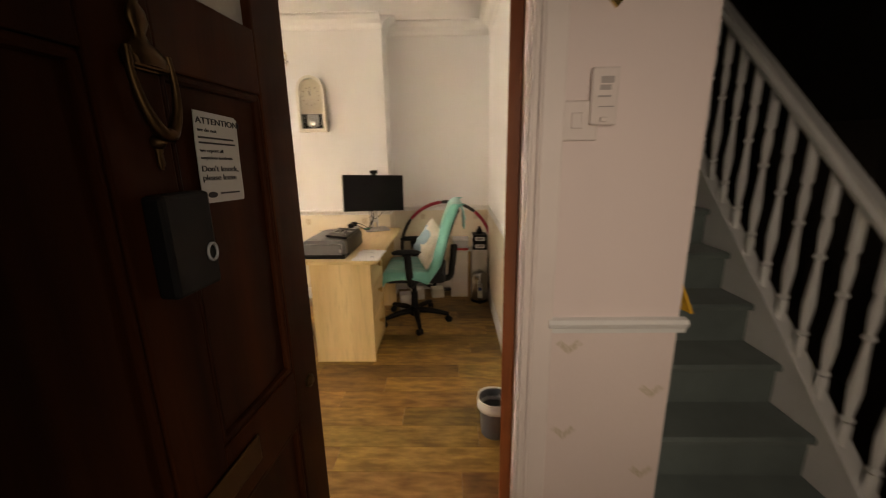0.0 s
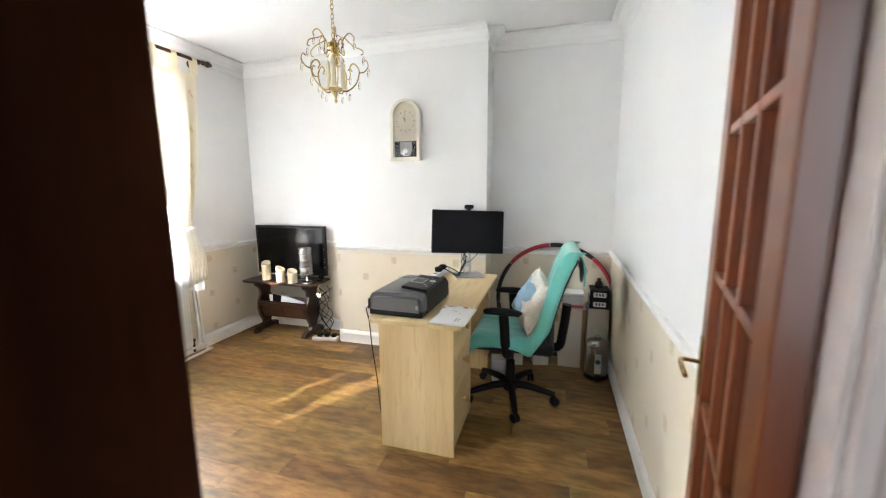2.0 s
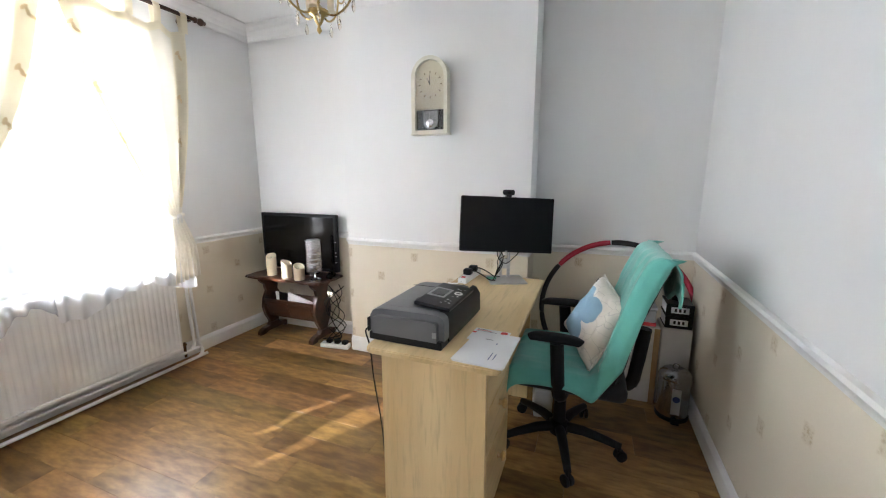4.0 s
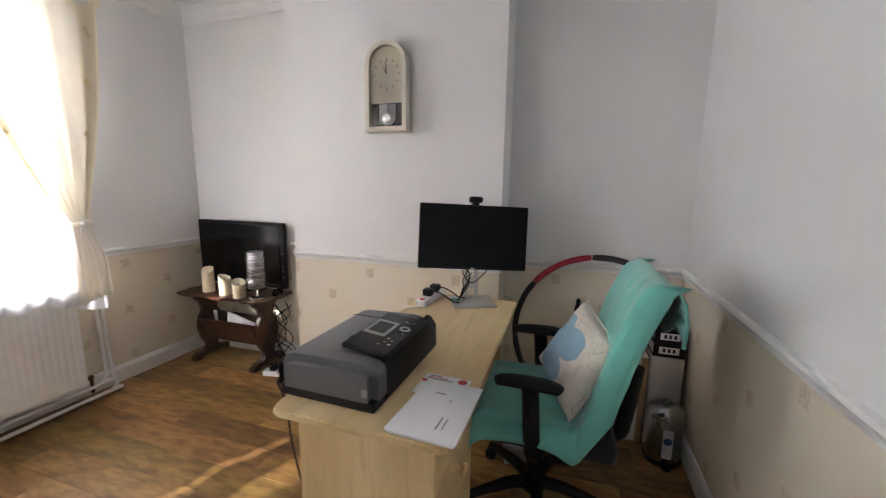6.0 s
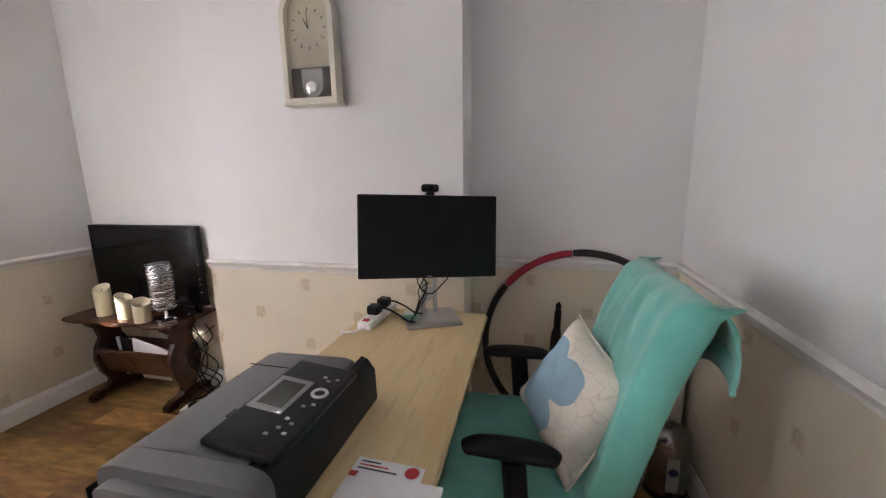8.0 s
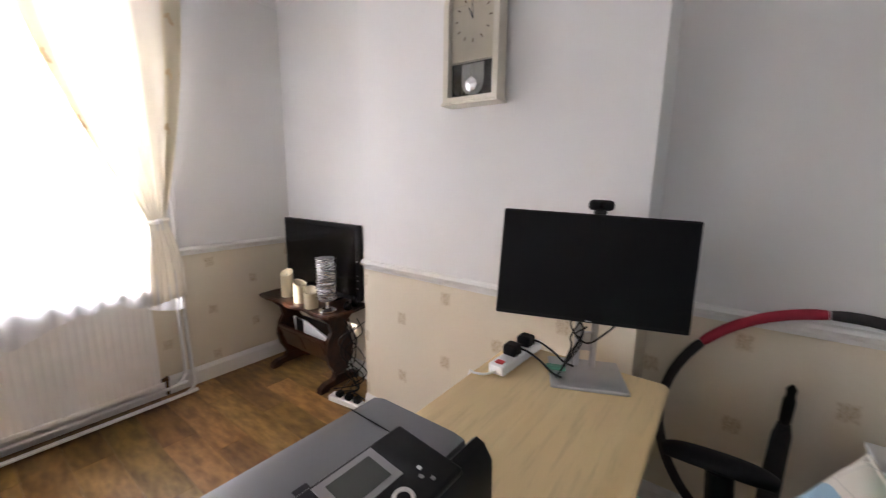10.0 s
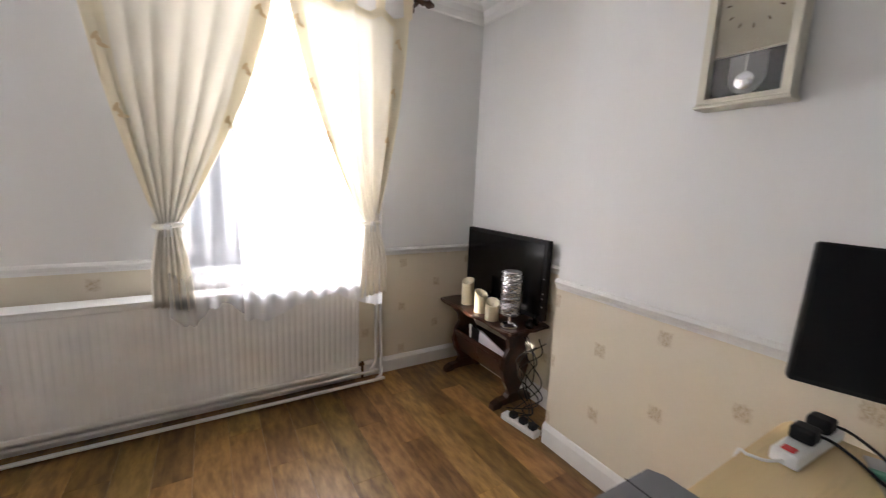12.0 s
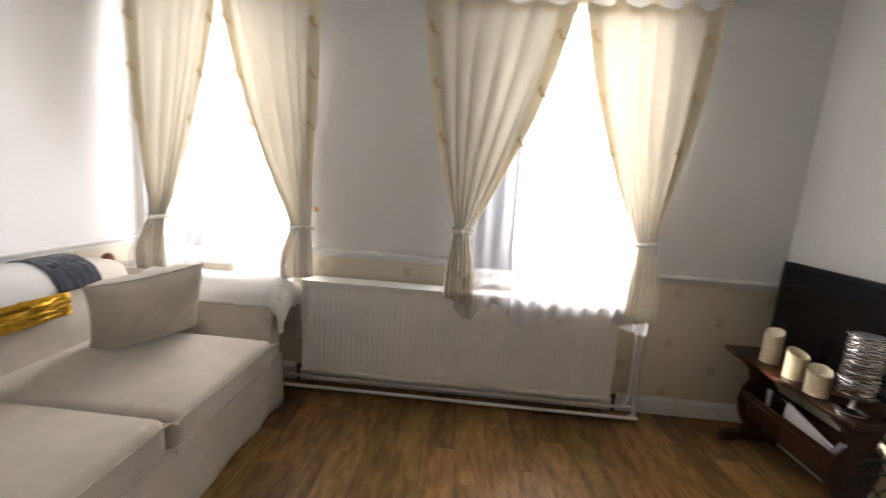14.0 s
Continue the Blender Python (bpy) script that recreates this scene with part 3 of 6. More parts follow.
        tb = part("tab", bm, CURTAIN_HEM, ob)
        thicken(tb, 0.002)
    # leaves sewn down both edges
    for u0 in (border * 0.5, 0.95):
        for v in (0.10, 0.27, 0.44):
            px, py, pz = place(u0, v + 0.03 * noise1(v * 9, u0))
            bm = bmesh.new()
            for k in range(3):
                m = pose(px + 0.012, py + 0.012 * (k - 1), pz - 0.018 * k, 90, 0, 90) @ pose(0, 0, 0, 0, 0, 40 + 55 * k + 60 * v)
                vs = [bm.verts.new(m @ Vector((0.022 * math.cos(a), 0.009 * math.sin(a), 0.0))) for a in (i * math.pi / 4 for i in range(8))]
                bm.faces.new(vs)
            lf = part("leaf", bm, LEAF, ob)
    # tie band with a knot
    bm = bmesh.new()
    pts = [(x + (0.035 + 0.01) * math.cos(a), y_low + (w_low * 0.5 + 0.012) * math.sin(a), tz + 0.006 * math.sin(a * 2)) for a in (i * 2 * math.pi / 20 for i in range(20))]
    for i, p in enumerate(pts):
        pts[i] = (p[0] + 0.025, p[1], p[2])
    tube(bm, pts, 0.013, 8, closed=True)
    part("tie_band", bm, CURTAIN, ob, "", 60)
    bm = bmesh.new()
    bmesh.ops.create_icosphere(bm, subdivisions=2, radius=0.016, matrix=pose(x + 0.08, y_low, tz))
    for k in (-1, 1):
        box(bm, x + 0.078, y_low + k * 0.012 - 0.006, tz - 0.05, x + 0.083, y_low + k * 0.012 + 0.006, tz, 0.002)
    part("knot", bm, GLOSS_WHITE, ob, "white ribbon knot", 60)
    return ob


curtain(0.38, 0.94, 1.03, 0.55, 0.10, z_low=0.68)
curtain(1.52, 0.94, 1.03, 1.43, 0.10, z_low=0.72)
curtain(2.08, 2.89, 1.08, 2.375, 0.085, z_low=0.66)
curtain(3.63, 2.93, 1.08, 3.395, 0.085, z_low=0.62)


def net_curtain(y0, y1, z_low, seed, mat):
    ob = thing("net_curtain", "sheer white net curtain hanging in the window", "net curtain", group="net curtains")
    x = XW + 0.042

    def place(u, v):
        hem = z_low + 0.05 * math.sin(u * 7 + seed) + 0.03 * noise1(u * 9, seed)
        z = 2.27 + (hem - 2.27) * v
        e = min(1.0, max(0.0, (1.0 - z) / 0.22))
        bulge = 0.148 * e * e * (3 - 2 * e)
        return (x + bulge + 0.014 * math.sin(u * (y1 - y0) * 70 + 2 * noise1(u * 4, v, seed)) + 0.01 * noise1(u * 5, v * 3, seed),
                y0 + (y1 - y0) * u, z)

    bm = bmesh.new()
    sheet(bm, place, int(110 * (y1 - y0)) + 10, 40)
    p = part("cloth", bm, mat, ob)
    smooth(p, 80)
    bm = bmesh.new()
    tube(bm, [(x, y0 - 0.01, 2.272), (x, y1 + 0.01, 2.272)], 0.004)
    part("wire", bm, GLOSS_WHITE, ob)


# thin copy where the reveal shades the net, dense copy where sun strikes
net_curtain(0.385, 0.83, 0.66, 1.0, NET_SHEER)
net_curtain(1.05, 1.43, 0.66, 2.0, NET)
net_curtain(2.36, 2.685, 0.63, 3.0, NET_SHEER)
net_curtain(2.68, 3.463, 0.615, 4.0, NET)


def curtain_pole(y0, y1, z=2.43):
    ob = thing("curtain_pole", "dark turned wooden curtain pole with finials", "curtain pole", group="curtain poles")
    x = XW + 0.10
    bm = bmesh.new()
    tube(bm, [(x, y0, z), (x, y1, z)], 0.013, 12)
    part("pole", bm, OAK_DARK, ob, "", 50)
    for yy, s in ((y0, -90), (y1, 90)):
        bm = bmesh.new()
        lathe(bm, [(0.013, 0), (0.02, 0.005), (0.02, 0.012), (0.012, 0.02), (0.02, 0.035), (0.026, 0.05), (0.02, 0.066), (0.012, 0.074), (0.014, 0.082), (0.002, 0.09)], 16, pose(x, yy, z, -s))
        part("finial", bm, OAK_DARK, ob, "", 50)
    for yy in (y0 + 0.03, y1 - 0.03):
        bm = bmesh.new()
        box(bm, XW + 0.0, yy - 0.012, z - 0.02, XW + 0.095, yy + 0.012, z - 0.008, 0.003)
        lathe(bm, [(0.03, 0), (0.03, 0.006), (0.02, 0.01)], 16, pose(XW, yy, z - 0.014, 0, 90))
        part("bracket", bm, OAK_DARK, ob)


curtain_pole(0.33, 1.50)
curtain_pole(2.06, 3.72)
# hold-back hook beside the window
hk = thing("curtain_hook", "small brass curtain hook on the wall", "hook")
bm = bmesh.new()
tube(bm, curve_pts([(XW, 1.465, 1.13), (XW + 0.05, 1.465, 1.13), (XW + 0.07, 1.47, 1.147)], 8), 0.006)
lathe(bm, [(0.016, 0), (0.016, 0.004), (0.008, 0.008)], 12, pose(XW, 1.465, 1.13, 0, 90))
part("hook", bm, BRASS, hk)

# ---- doors ----
NOTICE = plain("notice_card", (0.60, 0.59, 0.56), 0.55, vary=0.08)
RING = plain("grey_button_ring", (0.45, 0.45, 0.45), 0.35)
OBSCURE = plain("frosted_leaded_glass", (0.55, 0.55, 0.5), 0.2, vary=0.35, fine=40, bumpy=0.5, dist=0.004)


def text_part(body, size, m, mat, parent, thick=0.0006, spacing=1.0):
    cu = bpy.data.curves.new("text", "FONT")
    cu.body, cu.size, cu.extrude = body, size, thick
    cu.space_character = spacing
    tmp = bpy.data.objects.new("text", cu)
    scene.collection.objects.link(tmp)
    bpy.context.view_layer.update()
    me = bpy.data.meshes.new_from_object(tmp.evaluated_get(bpy.context.evaluated_depsgraph_get()))
    bpy.data.objects.remove(tmp)
    me.materials.clear()
    me.materials.append(mat)
    ob = new("lettering", me)
    ob.parent, ob.matrix_basis = parent, m
    return ob


def front_door(m):
    """Leaf along +x from the hinge; the outer face looks to -y."""
    d = thing("front_door", "dark mahogany panelled front door standing open", "door", m)
    W, H, t = 0.82, 2.0, 0.022
    m0, m1 = 0.385, 0.48
    bm = bmesh.new()
    st, sf = 0.115, 0.108
    xs = [(0, st), (m0, m1), (W - sf, W)]
    for a, b in xs:
        box(bm, a, -t, 0.01, b, t, H, 0.003)
    for x0, x1 in ((st, m0), (m1, W - sf)):
        for a, b in ((0.01, 0.22), (0.80, 0.93), (1.50, 1.61), (H - 0.11, H)):
            box(bm, x0, -t + 0.001, a, x1, t - 0.001, b, 0.003)
    part("frame", bm, DARK_DOOR, d)
    for x0, x1 in ((st, m0), (m1, W - sf)):
        for a, b in ((0.22, 0.80), (0.93, 1.50)):
            bm = bmesh.new()
            box(bm, x0, -0.008, a, x1, 0.008, b)
            part("panel", bm, DARK_DOOR, d)
            bm = bmesh.new()
            for u0, v0, u1, v1 in ((x0, a, x0 + 0.014, b), (x1 - 0.014, a, x1, b), (x0, a, x1, a + 0.014), (x0, b - 0.014, x1, b)):
                box(bm, u0, -0.019, v0, u1, 0.019, v1, 0.005)
            part("moulding", bm, DARK_DOOR, d)
        part("glass_pane", boxed(x0, -0.004, 1.61, x1, 0.004, H - 0.11), OBSCURE, d, "leaded frosted glass")
    bm = bmesh.new()
    box(bm, 0.31, -t - 0.006, 0.84, 0.56, -t, 0.895, 0.004)
    part("letter_plate", bm, OLD_BRASS, d, "tarnished brass letter plate")
    # urn knocker: a flat-backed urn with a heavy stirrup hung from its shoulders
    kx = 0.453
    kn = part("knocker_plate", boxed(kx - 0.026, -t - 0.007, 1.49, kx + 0.026, -t, 1.515, 0.004), OLD_BRASS, d, "tarnished brass urn knocker")
    bm = bmesh.new()
    lathe(bm, [(0.034, -0.012), (0.036, 0.0), (0.030, 0.012), (0.014, 0.022), (0.009, 0.034), (0.017, 0.05), (0.014, 0.066), (0.006, 0.076), (0.010, 0.088), (0.002, 0.105)], 18, pose(kx, -t - 0.006, 1.505) @ Matrix.Diagonal((0.86, 0.42, 0.8, 1)))
    part("urn", bm, OLD_BRASS, kn, "", 50)
    bm = bmesh.new()
    bow = curve_pts([(kx - 0.029, -t - 0.013, 1.512), (kx - 0.031, -t - 0.015, 1.48), (kx - 0.024, -t - 0.018, 1.445), (kx - 0.010, -t - 0.020, 1.421), (kx, -t - 0.021, 1.417), (kx + 0.010, -t - 0.020, 1.421), (kx + 0.024, -t - 0.018, 1.445), (kx + 0.031, -t - 0.015, 1.48), (kx + 0.029, -t - 0.013, 1.512)], 30)
    tube(bm, bow, 0.006, 8, radii=[0.0042 + 0.0042 * math.sin(math.pi * i / 30) ** 2 for i in range(31)])
    part("stirrup", bm, OLD_BRASS, kn, "", 60)
    bm = bmesh.new()
    box(bm, kx - 0.028, -t - 0.017, 1.492, kx + 0.028, -t - 0.007, 1.506, 0.004)
    part("crossbar", bm, OLD_BRASS, kn)
    bm = bmesh.new()
    lathe(bm, [(0.014, 0), (0.016, 0.01), (0.01, 0.018), (0.004, 0.026)], 14, pose(kx, -t, 1.408, 90) @ Matrix.Diagonal((0.6, 0.6, 0.6, 1)))
    lathe(bm, [(0.003, -0.03), (0.008, -0.022), (0.006, -0.01), (0.010, 0.0)], 12, pose(kx, -t - 0.004, 1.404) @ Matrix.Diagonal((0.7, 0.45, 1, 1)))
    part("strike", bm, OLD_BRASS, kn, "", 50)
    # video doorbell hung on the door
    db = part("doorbell", boxed(kx - 0.040, -t - 0.030, 1.212, kx + 0.044, -t, 1.345, 0.006), BLACK_PLASTIC, d, "black door viewer box with a ring button")
    bm = bmesh.new()
    pts = [(kx + 0.030 + 0.009 * math.cos(a), -t - 0.0315, 1.260 + 0.012 * math.sin(a)) for a in (i * 2 * math.pi / 24 for i in range(24))]
    tube(bm, pts, 0.0022, 6, closed=True)
    part("button_ring", bm, RING, db, "pale button ring", 60)
    # brass latch at the free edge
    bm = bmesh.new()
    lathe(bm, [(0.022, 0), (0.022, 0.006), (0.012, 0.012)], 16, pose(W - 0.05, -t, 0.87, 90) @ Matrix.Diagonal((0.7, 0.7, 1, 1)))
    part("lock", bm, OLD_BRASS, d, "tarnished brass cylinder lock")
    return d


front_door_pose = pose(-0.293, 0.422, 0, 0, 0, 85.5)
fd = front_door(front_door_pose)
nt_ = thing("door_notice", "white printed notice stuck on the front door", "notice", front_door_pose @ pose(0.526, -0.0172, 1.322) @ pose(0, 0, 0, 0, 2, 0) @ Matrix.Diagonal((0.735, 1, 0.55, 1)))
bm = bmesh.new()
prism(bm, [(0, 0), (0.135, 0), (0.137, 0.02), (0.135, 0.12), (0.137, 0.235), (0.128, 0.243), (0.004, 0.245), (0.0, 0.16)], 1, -0.0012, 0.0004)
card = part("card", bm, NOTICE, nt_)
UP = pose(0, -0.0016, 0, 90)
for body, size, x, z in (("ATTENTION!", 0.0235, 0.006, 0.213), ("we do not", 0.0135, 0.008, 0.192), ("we report all", 0.0135, 0.008, 0.138), ("suspicious incidents", 0.0125, 0.008, 0.119), ("Don't knock,", 0.0225, 0.006, 0.086), ("please leave", 0.0225, 0.006, 0.062)):
    text_part(body, size, UP @ pose(x, z, 0), INK, card)
for z, w in ((0.174, 0.11), (0.160, 0.115), (0.148, 0.0)):
    if w:
        part("print_bar", boxed(0.008, -0.0018, z, 0.008 + w, -0.0012, z + 0.005), INK, card)
bm = bmesh.new()
lathe(bm, [(0.014, 0), (0.014, 0.0008)], 20, pose(0.03, -0.0012, 0.022, 90) @ Matrix.Diagonal((1, 0.6, 1, 1)))
part("badge", bm, INK, card)
part("print_bar", boxed(0.055, -0.0018, 0.022, 0.12, -0.0012, 0.027), INK, card)


def room_door(m, W=0.645):
    """Fifteen-pane door, leaf along +x from the hinge."""
    d = thing("room_door", "red-brown stained fifteen-pane glazed door standing open", "door", m)
    t, H, st = 0.02, 1.98, 0.095
    bm = bmesh.new()
    box(bm, 0, -t, 0.008, st, t, H, 0.003)
    box(bm, W - st, -t, 0.008, W, t, H, 0.003)
    box(bm, st, -t + 0.001, 0.008, W - st, t - 0.001, 0.165, 0.003)
    box(bm, st, -t + 0.001, H - 0.135, W - st, t - 0.001, H, 0.003)
    part("frame", bm, RED_DOOR, d)
    cw, ch = (W - 2 * st) / 3, (H - 0.3) / 5
    for i in (1, 2):
        part("glazing_bar", boxed(st + i * cw - 0.011, -t + 0.004, 0.165, st + i * cw + 0.011, t - 0.004, H - 0.135, 0.004), RED_DOOR, d)
    for j in range(1, 5):
        for i in range(3):
            a, b = st + i * cw + (0.011 if i else 0), st + (i + 1) * cw - (0.011 if i < 2 else 0)
            part("glazing_bar", boxed(a, -t + 0.004, 0.165 + j * ch - 0.011, b, t - 0.004, 0.165 + j * ch + 0.011, 0.004), RED_DOOR, d)
    for i in range(3):
        for j in range(5):
            p = part("pane", boxed(st + i * cw + 0.003, -0.003, 0.165 + j * ch + 0.003, st + (i + 1) * cw - 0.003, 0.003, 0.165 + (j + 1) * ch - 0.003), PANE, d)
            p.visible_shadow = False
    for s in (-1, 1):
        bm = bmesh.new()
        box(bm, W - 0.075, s * t if s > 0 else -t - 0.006, 0.85, W - 0.035, t + 0.006 if s > 0 else -t, 1.0, 0.003)
        p = 0.04 if s > 0 else 0.012
        hp = part("handle_plate", bm, BRASS, d, "polished brass handle plate")
        bm = bmesh.new()
        tube(bm, curve_pts([(W - 0.055, s * (t + 0.004), 0.935), (W - 0.055, s * (t + p), 0.935), (W - 0.07, s * (t + p + 0.006), 0.935), (W - 0.11, s * (t + p + 0.006), 0.937), (W - 0.15, s * (t + p), 0.93)], 16), 0.006, 8)
        part("lever", bm, BRASS, hp, "", 60)
    return d


room_door(pose(0.317, 1.535, 0, 0, 0, 76.8))

# ---- desk and what stands on it ----
TOPZ = 0.745
desk = thing("desk", "pale maple laminate desk with drawer pedestal", "desk", pose(0, 0, 0))
bm = bmesh.new()
prism(bm, [(-0.80, 2.69), (-0.362, 2.69), (-0.346, 2.70), (-0.340, 2.715), (-0.335, 3.845), (-0.343, 3.858), (-0.36, 3.862), (-0.80, 3.862), (-0.826, 3.85), (-0.832, 3.82), (-0.832, 2.73), (-0.822, 2.70)], 2, TOPZ - 0.022, TOPZ)
bmesh.ops.bevel(bm, geom=[e for e in bm.edges if abs(e.verts[0].co.z - e.verts[1].co.z) < 1e-4], offset=0.004, segments=2, affect="EDGES")
part("desktop", bm, DESK_WOOD, desk)
part("end_panel", boxed(-0.806, 2.772, 0.0, -0.402, 2.790, TOPZ - 0.022, 0.0015), DESK_WOOD_Z, desk)
part("end_panel", boxed(-0.806, 3.80, 0.0, -0.402, 3.818, TOPZ - 0.022, 0.0015), DESK_WOOD_Z, desk)
part("modesty_panel", boxed(-0.800, 2.790, 0.25, -0.784, 3.80, TOPZ - 0.022, 0.0015), DESK_WOOD, desk)
ped = part("pedestal", boxed(-0.783, 2.791, 0.03, -0.42, 3.19, TOPZ - 0.023, 0.002), DESK_WOOD_Z, desk)
KNOB = woodgrain("turned_wood_knob", (0.50, 0.30, 0.11), (0.62, 0.40, 0.17), "X", 0.4, 9, 6, 0.2, 0.1)
for z0, z1 in ((0.045, 0.325), (0.33, 0.515), (0.52, 0.715)):
    dr = part("drawer", boxed(-0.42, 2.796, z0, -0.402, 3.185, z1, 0.003), DESK_WOOD, ped)
    bm = bmesh.new()
    lathe(bm, [(0.012, 0), (0.009, 0.012), (0.02, 0.02), (0.021, 0.027), (0.014, 0.033), (0.003, 0.034)], 16, pose(-0.402, 2.99, (z0 + z1) / 2 + 0.03, 0, 90))
    k = mesh_object("knob", bm, KNOB, ped)
    smooth(k, 50)

# all-in-one printer, its front towards +x
PRN_LID = plain("grey_printer_lid", (0.14, 0.14, 0.147), 0.40, 0.3, vary=0.05, fine=400, bumpy=0.08)
PRN_BLACK = plain("black_printer_plastic", (0.010, 0.010, 0.011), 0.3, vary=0.05, bumpy=0.02, Specular_IOR_Level=0.25)
LCD_FRAME = plain("silver_grey_plastic", (0.30, 0.30, 0.30), 0.35, 0.4)
LCD = plain("grey_lcd", (0.07, 0.075, 0.07), 0.15, vary=0.03, bumpy=0.0)
WHITE_PRINT = plain("white_print", (0.6, 0.6, 0.6), 0.6)
prn = thing("printer", "dark grey all-in-one printer with black control panel", "printer", pose(-0.695, 2.975, TOPZ, 0, 0, -1.5))
body = bmesh.new()
box(body, -0.148, -0.218, 0.0, 0.142, 0.216, 0.030, 0.004)
part("base", body, PRN_BLACK, prn)
bm = bmesh.new()
out = [(-0.152, 0.028), (-0.152, 0.088), (-0.140, 0.108), (-0.11, 0.117), (0.075, 0.122), (0.098, 0.117), (0.103, 0.10), (0.103, 0.028)]
prism(bm, out, 1, -0.1555, 0.222)
bmesh.ops.bevel(bm, geom=[e for e in bm.edges if (abs(e.verts[0].co.y - 0.222) < 1e-4 and abs(e.verts[0].co.y - e.verts[1].co.y) < 1e-4 and max(e.verts[0].co.z, e.verts[1].co.z) > 0.085)], offset=0.022, segments=4, affect="EDGES")
part("body", bm, PRN_LID, prn, "", 35)
bm = bmesh.new()
prism(bm, [(0.1035, 0.012), (0.1035, 0.113), (0.112, 0.121), (0.128, 0.116), (0.146, 0.09), (0.148, 0.012)], 1, -0.156, 0.218)
part("front", bm, PRN_BLACK, prn, "glossy black printer front", 35)
bm = bmesh.new()
prism(bm, [(-0.152, 0.028), (-0.152, 0.088), (-0.140, 0.108), (-0.11, 0.117), (0.075, 0.121), (0.108, 0.1205), (0.128, 0.117), (0.141, 0.107), (0.1465, 0.092), (0.147, 0.028)], 1, -0.222, -0.1565)
bmesh.ops.bevel(bm, geom=[e for e in bm.edges if (abs(e.verts[0].co.y + 0.222) < 1e-4 and abs(e.verts[0].co.y - e.verts[1].co.y) < 1e-4 and max(e.verts[0].co.z, e.verts[1].co.z) > 0.085)], offset=0.022, segments=4, affect="EDGES")
part("end_cap", bm, PRN_LID, prn, "", 40)
part("scan_lid_seam", boxed(-0.135, 0.128, 0.1185, 0.02, 0.1295, 0.1205), PRN_BLACK, prn)
part("lid_notch", boxed(-0.03, -0.06, 0.119, -0.012, -0.036, 0.1222, 0.001), PRN_BLACK, prn)
cp = part("control_panel", boxed(-0.070, -0.130, -0.008, 0.072, 0.150, 0.008, 0.006, 3), PRN_BLACK, prn, "tilted black control panel")
cp.matrix_basis = pose(0.072, -0.018, 0.130, 0, 6, 0)
lf = part("lcd_frame", boxed(-0.062, -0.035, 0.0, 0.012, 0.075, 0.0095, 0.001), LCD_FRAME, cp, "silver display surround")
part("lcd", boxed(-0.05, -0.02, 0.0096, 0.002, 0.06, 0.0104), LCD, cp, "grey display")
bm = bmesh.new()
tube(bm, [(0.042 + 0.014 * math.cos(a), 0.045 + 0.014 * math.sin(a), 0.0085) for a in (i * 2 * math.pi / 20 for i in range(20))], 0.0035, 6, closed=True)
part("dial_ring", bm, WHITE_PRINT, cp, "silver dial ring", 60)
for i, (x, y) in enumerate(((0.03, -0.04), (0.045, -0.05), (0.03, -0.065), (0.048, -0.075), (0.02, -0.085), (0.035, 0.0), (0.05, 0.01), (0.035, 0.09), (0.05, 0.1), (0.022, 0.1))):
    part("button", boxed(x - 0.004, y - 0.003, 0.007, x + 0.004, y + 0.003, 0.0095, 0.001), WHITE_PRINT if i % 3 == 0 else LCD_FRAME, cp)
part("side_badge", boxed(0.110, -0.2235, 0.045, 0.126, -0.2216, 0.065), LCD_FRAME, prn)
bm = bmesh.new()
tube(bm, curve_pts([(-0.15, -0.19, 0.04), (-0.175, -0.20, 0.02), (-0.178, -0.17, -0.06), (-0.172, -0.16, -0.2), (-0.168, -0.12, -0.42), (-0.165, -0.1, -0.6), (-0.16, -0.05, -0.735)], 24), 0.003, 6)
part("power_cord", bm, BLACK_PLASTIC, prn, "thin black power cord hanging down", 60)
part("side_cover", boxed(-0.157, -0.215, 0.025, -0.1525, 0.20, 0.08, 0.002), PRN_BLACK, prn)

# paper stack and the red card under it
pp = thing("paper_stack", "white letters stacked over the desk edge", "papers", pose(-0.412, 2.825, TOPZ + 0.0005, 0, 0, -4))
for i, (dx, dy, a) in enumerate(((0, 0, 0), (0.004, -0.003, 1.5), (-0.003, 0.004, -1), (0.006, 0.0, 2.5), (0, -0.004, 0.5))):
    p = part("sheet", boxed(-0.082, -0.13, 0, 0.082, 0.13, 0.0012), PAPER_SHEET, pp)
    p.matrix_basis = pose(dx, dy, 0.0024 + 0.0014 * i, 0, 0, a)
BLUE_INK = plain("blue_ink", (0.08, 0.10, 0.25), 0.7)
for x, y, w in ((0.028, -0.09, 0.075), (0.042, -0.085, 0.06), (0.02, 0.03, 0.015)):
    part("print_bar", boxed(x, y, 0.0097, x + 0.003, y + w * 0.7, 0.0101), BLUE_INK, pp)
part("print_bar", boxed(-0.03, 0.06, 0.0097, 0.0, 0.065, 0.0101), LCD_FRAME, pp)
RED = plain("red_print", (0.62, 0.05, 0.05), 0.6)
rc = thing("red_card", "white and red printed card under the letters", "card", pose(-0.437, 2.945, TOPZ + 0.0003, 0, 0, -3))
card2 = part("card", boxed(-0.07, -0.06, 0, 0.07, 0.055, 0.0018), PAPER_SHEET, rc)
part("red_band", boxed(-0.07, 0.005, 0.0018, 0.068, 0.018, 0.0023), RED, card2)
bm = bmesh.new()
lathe(bm, [(0.014, 0), (0.014, 0.0006)], 20, pose(0.048, 0.037, 0.0018))
part("red_seal", bm, RED, card2)
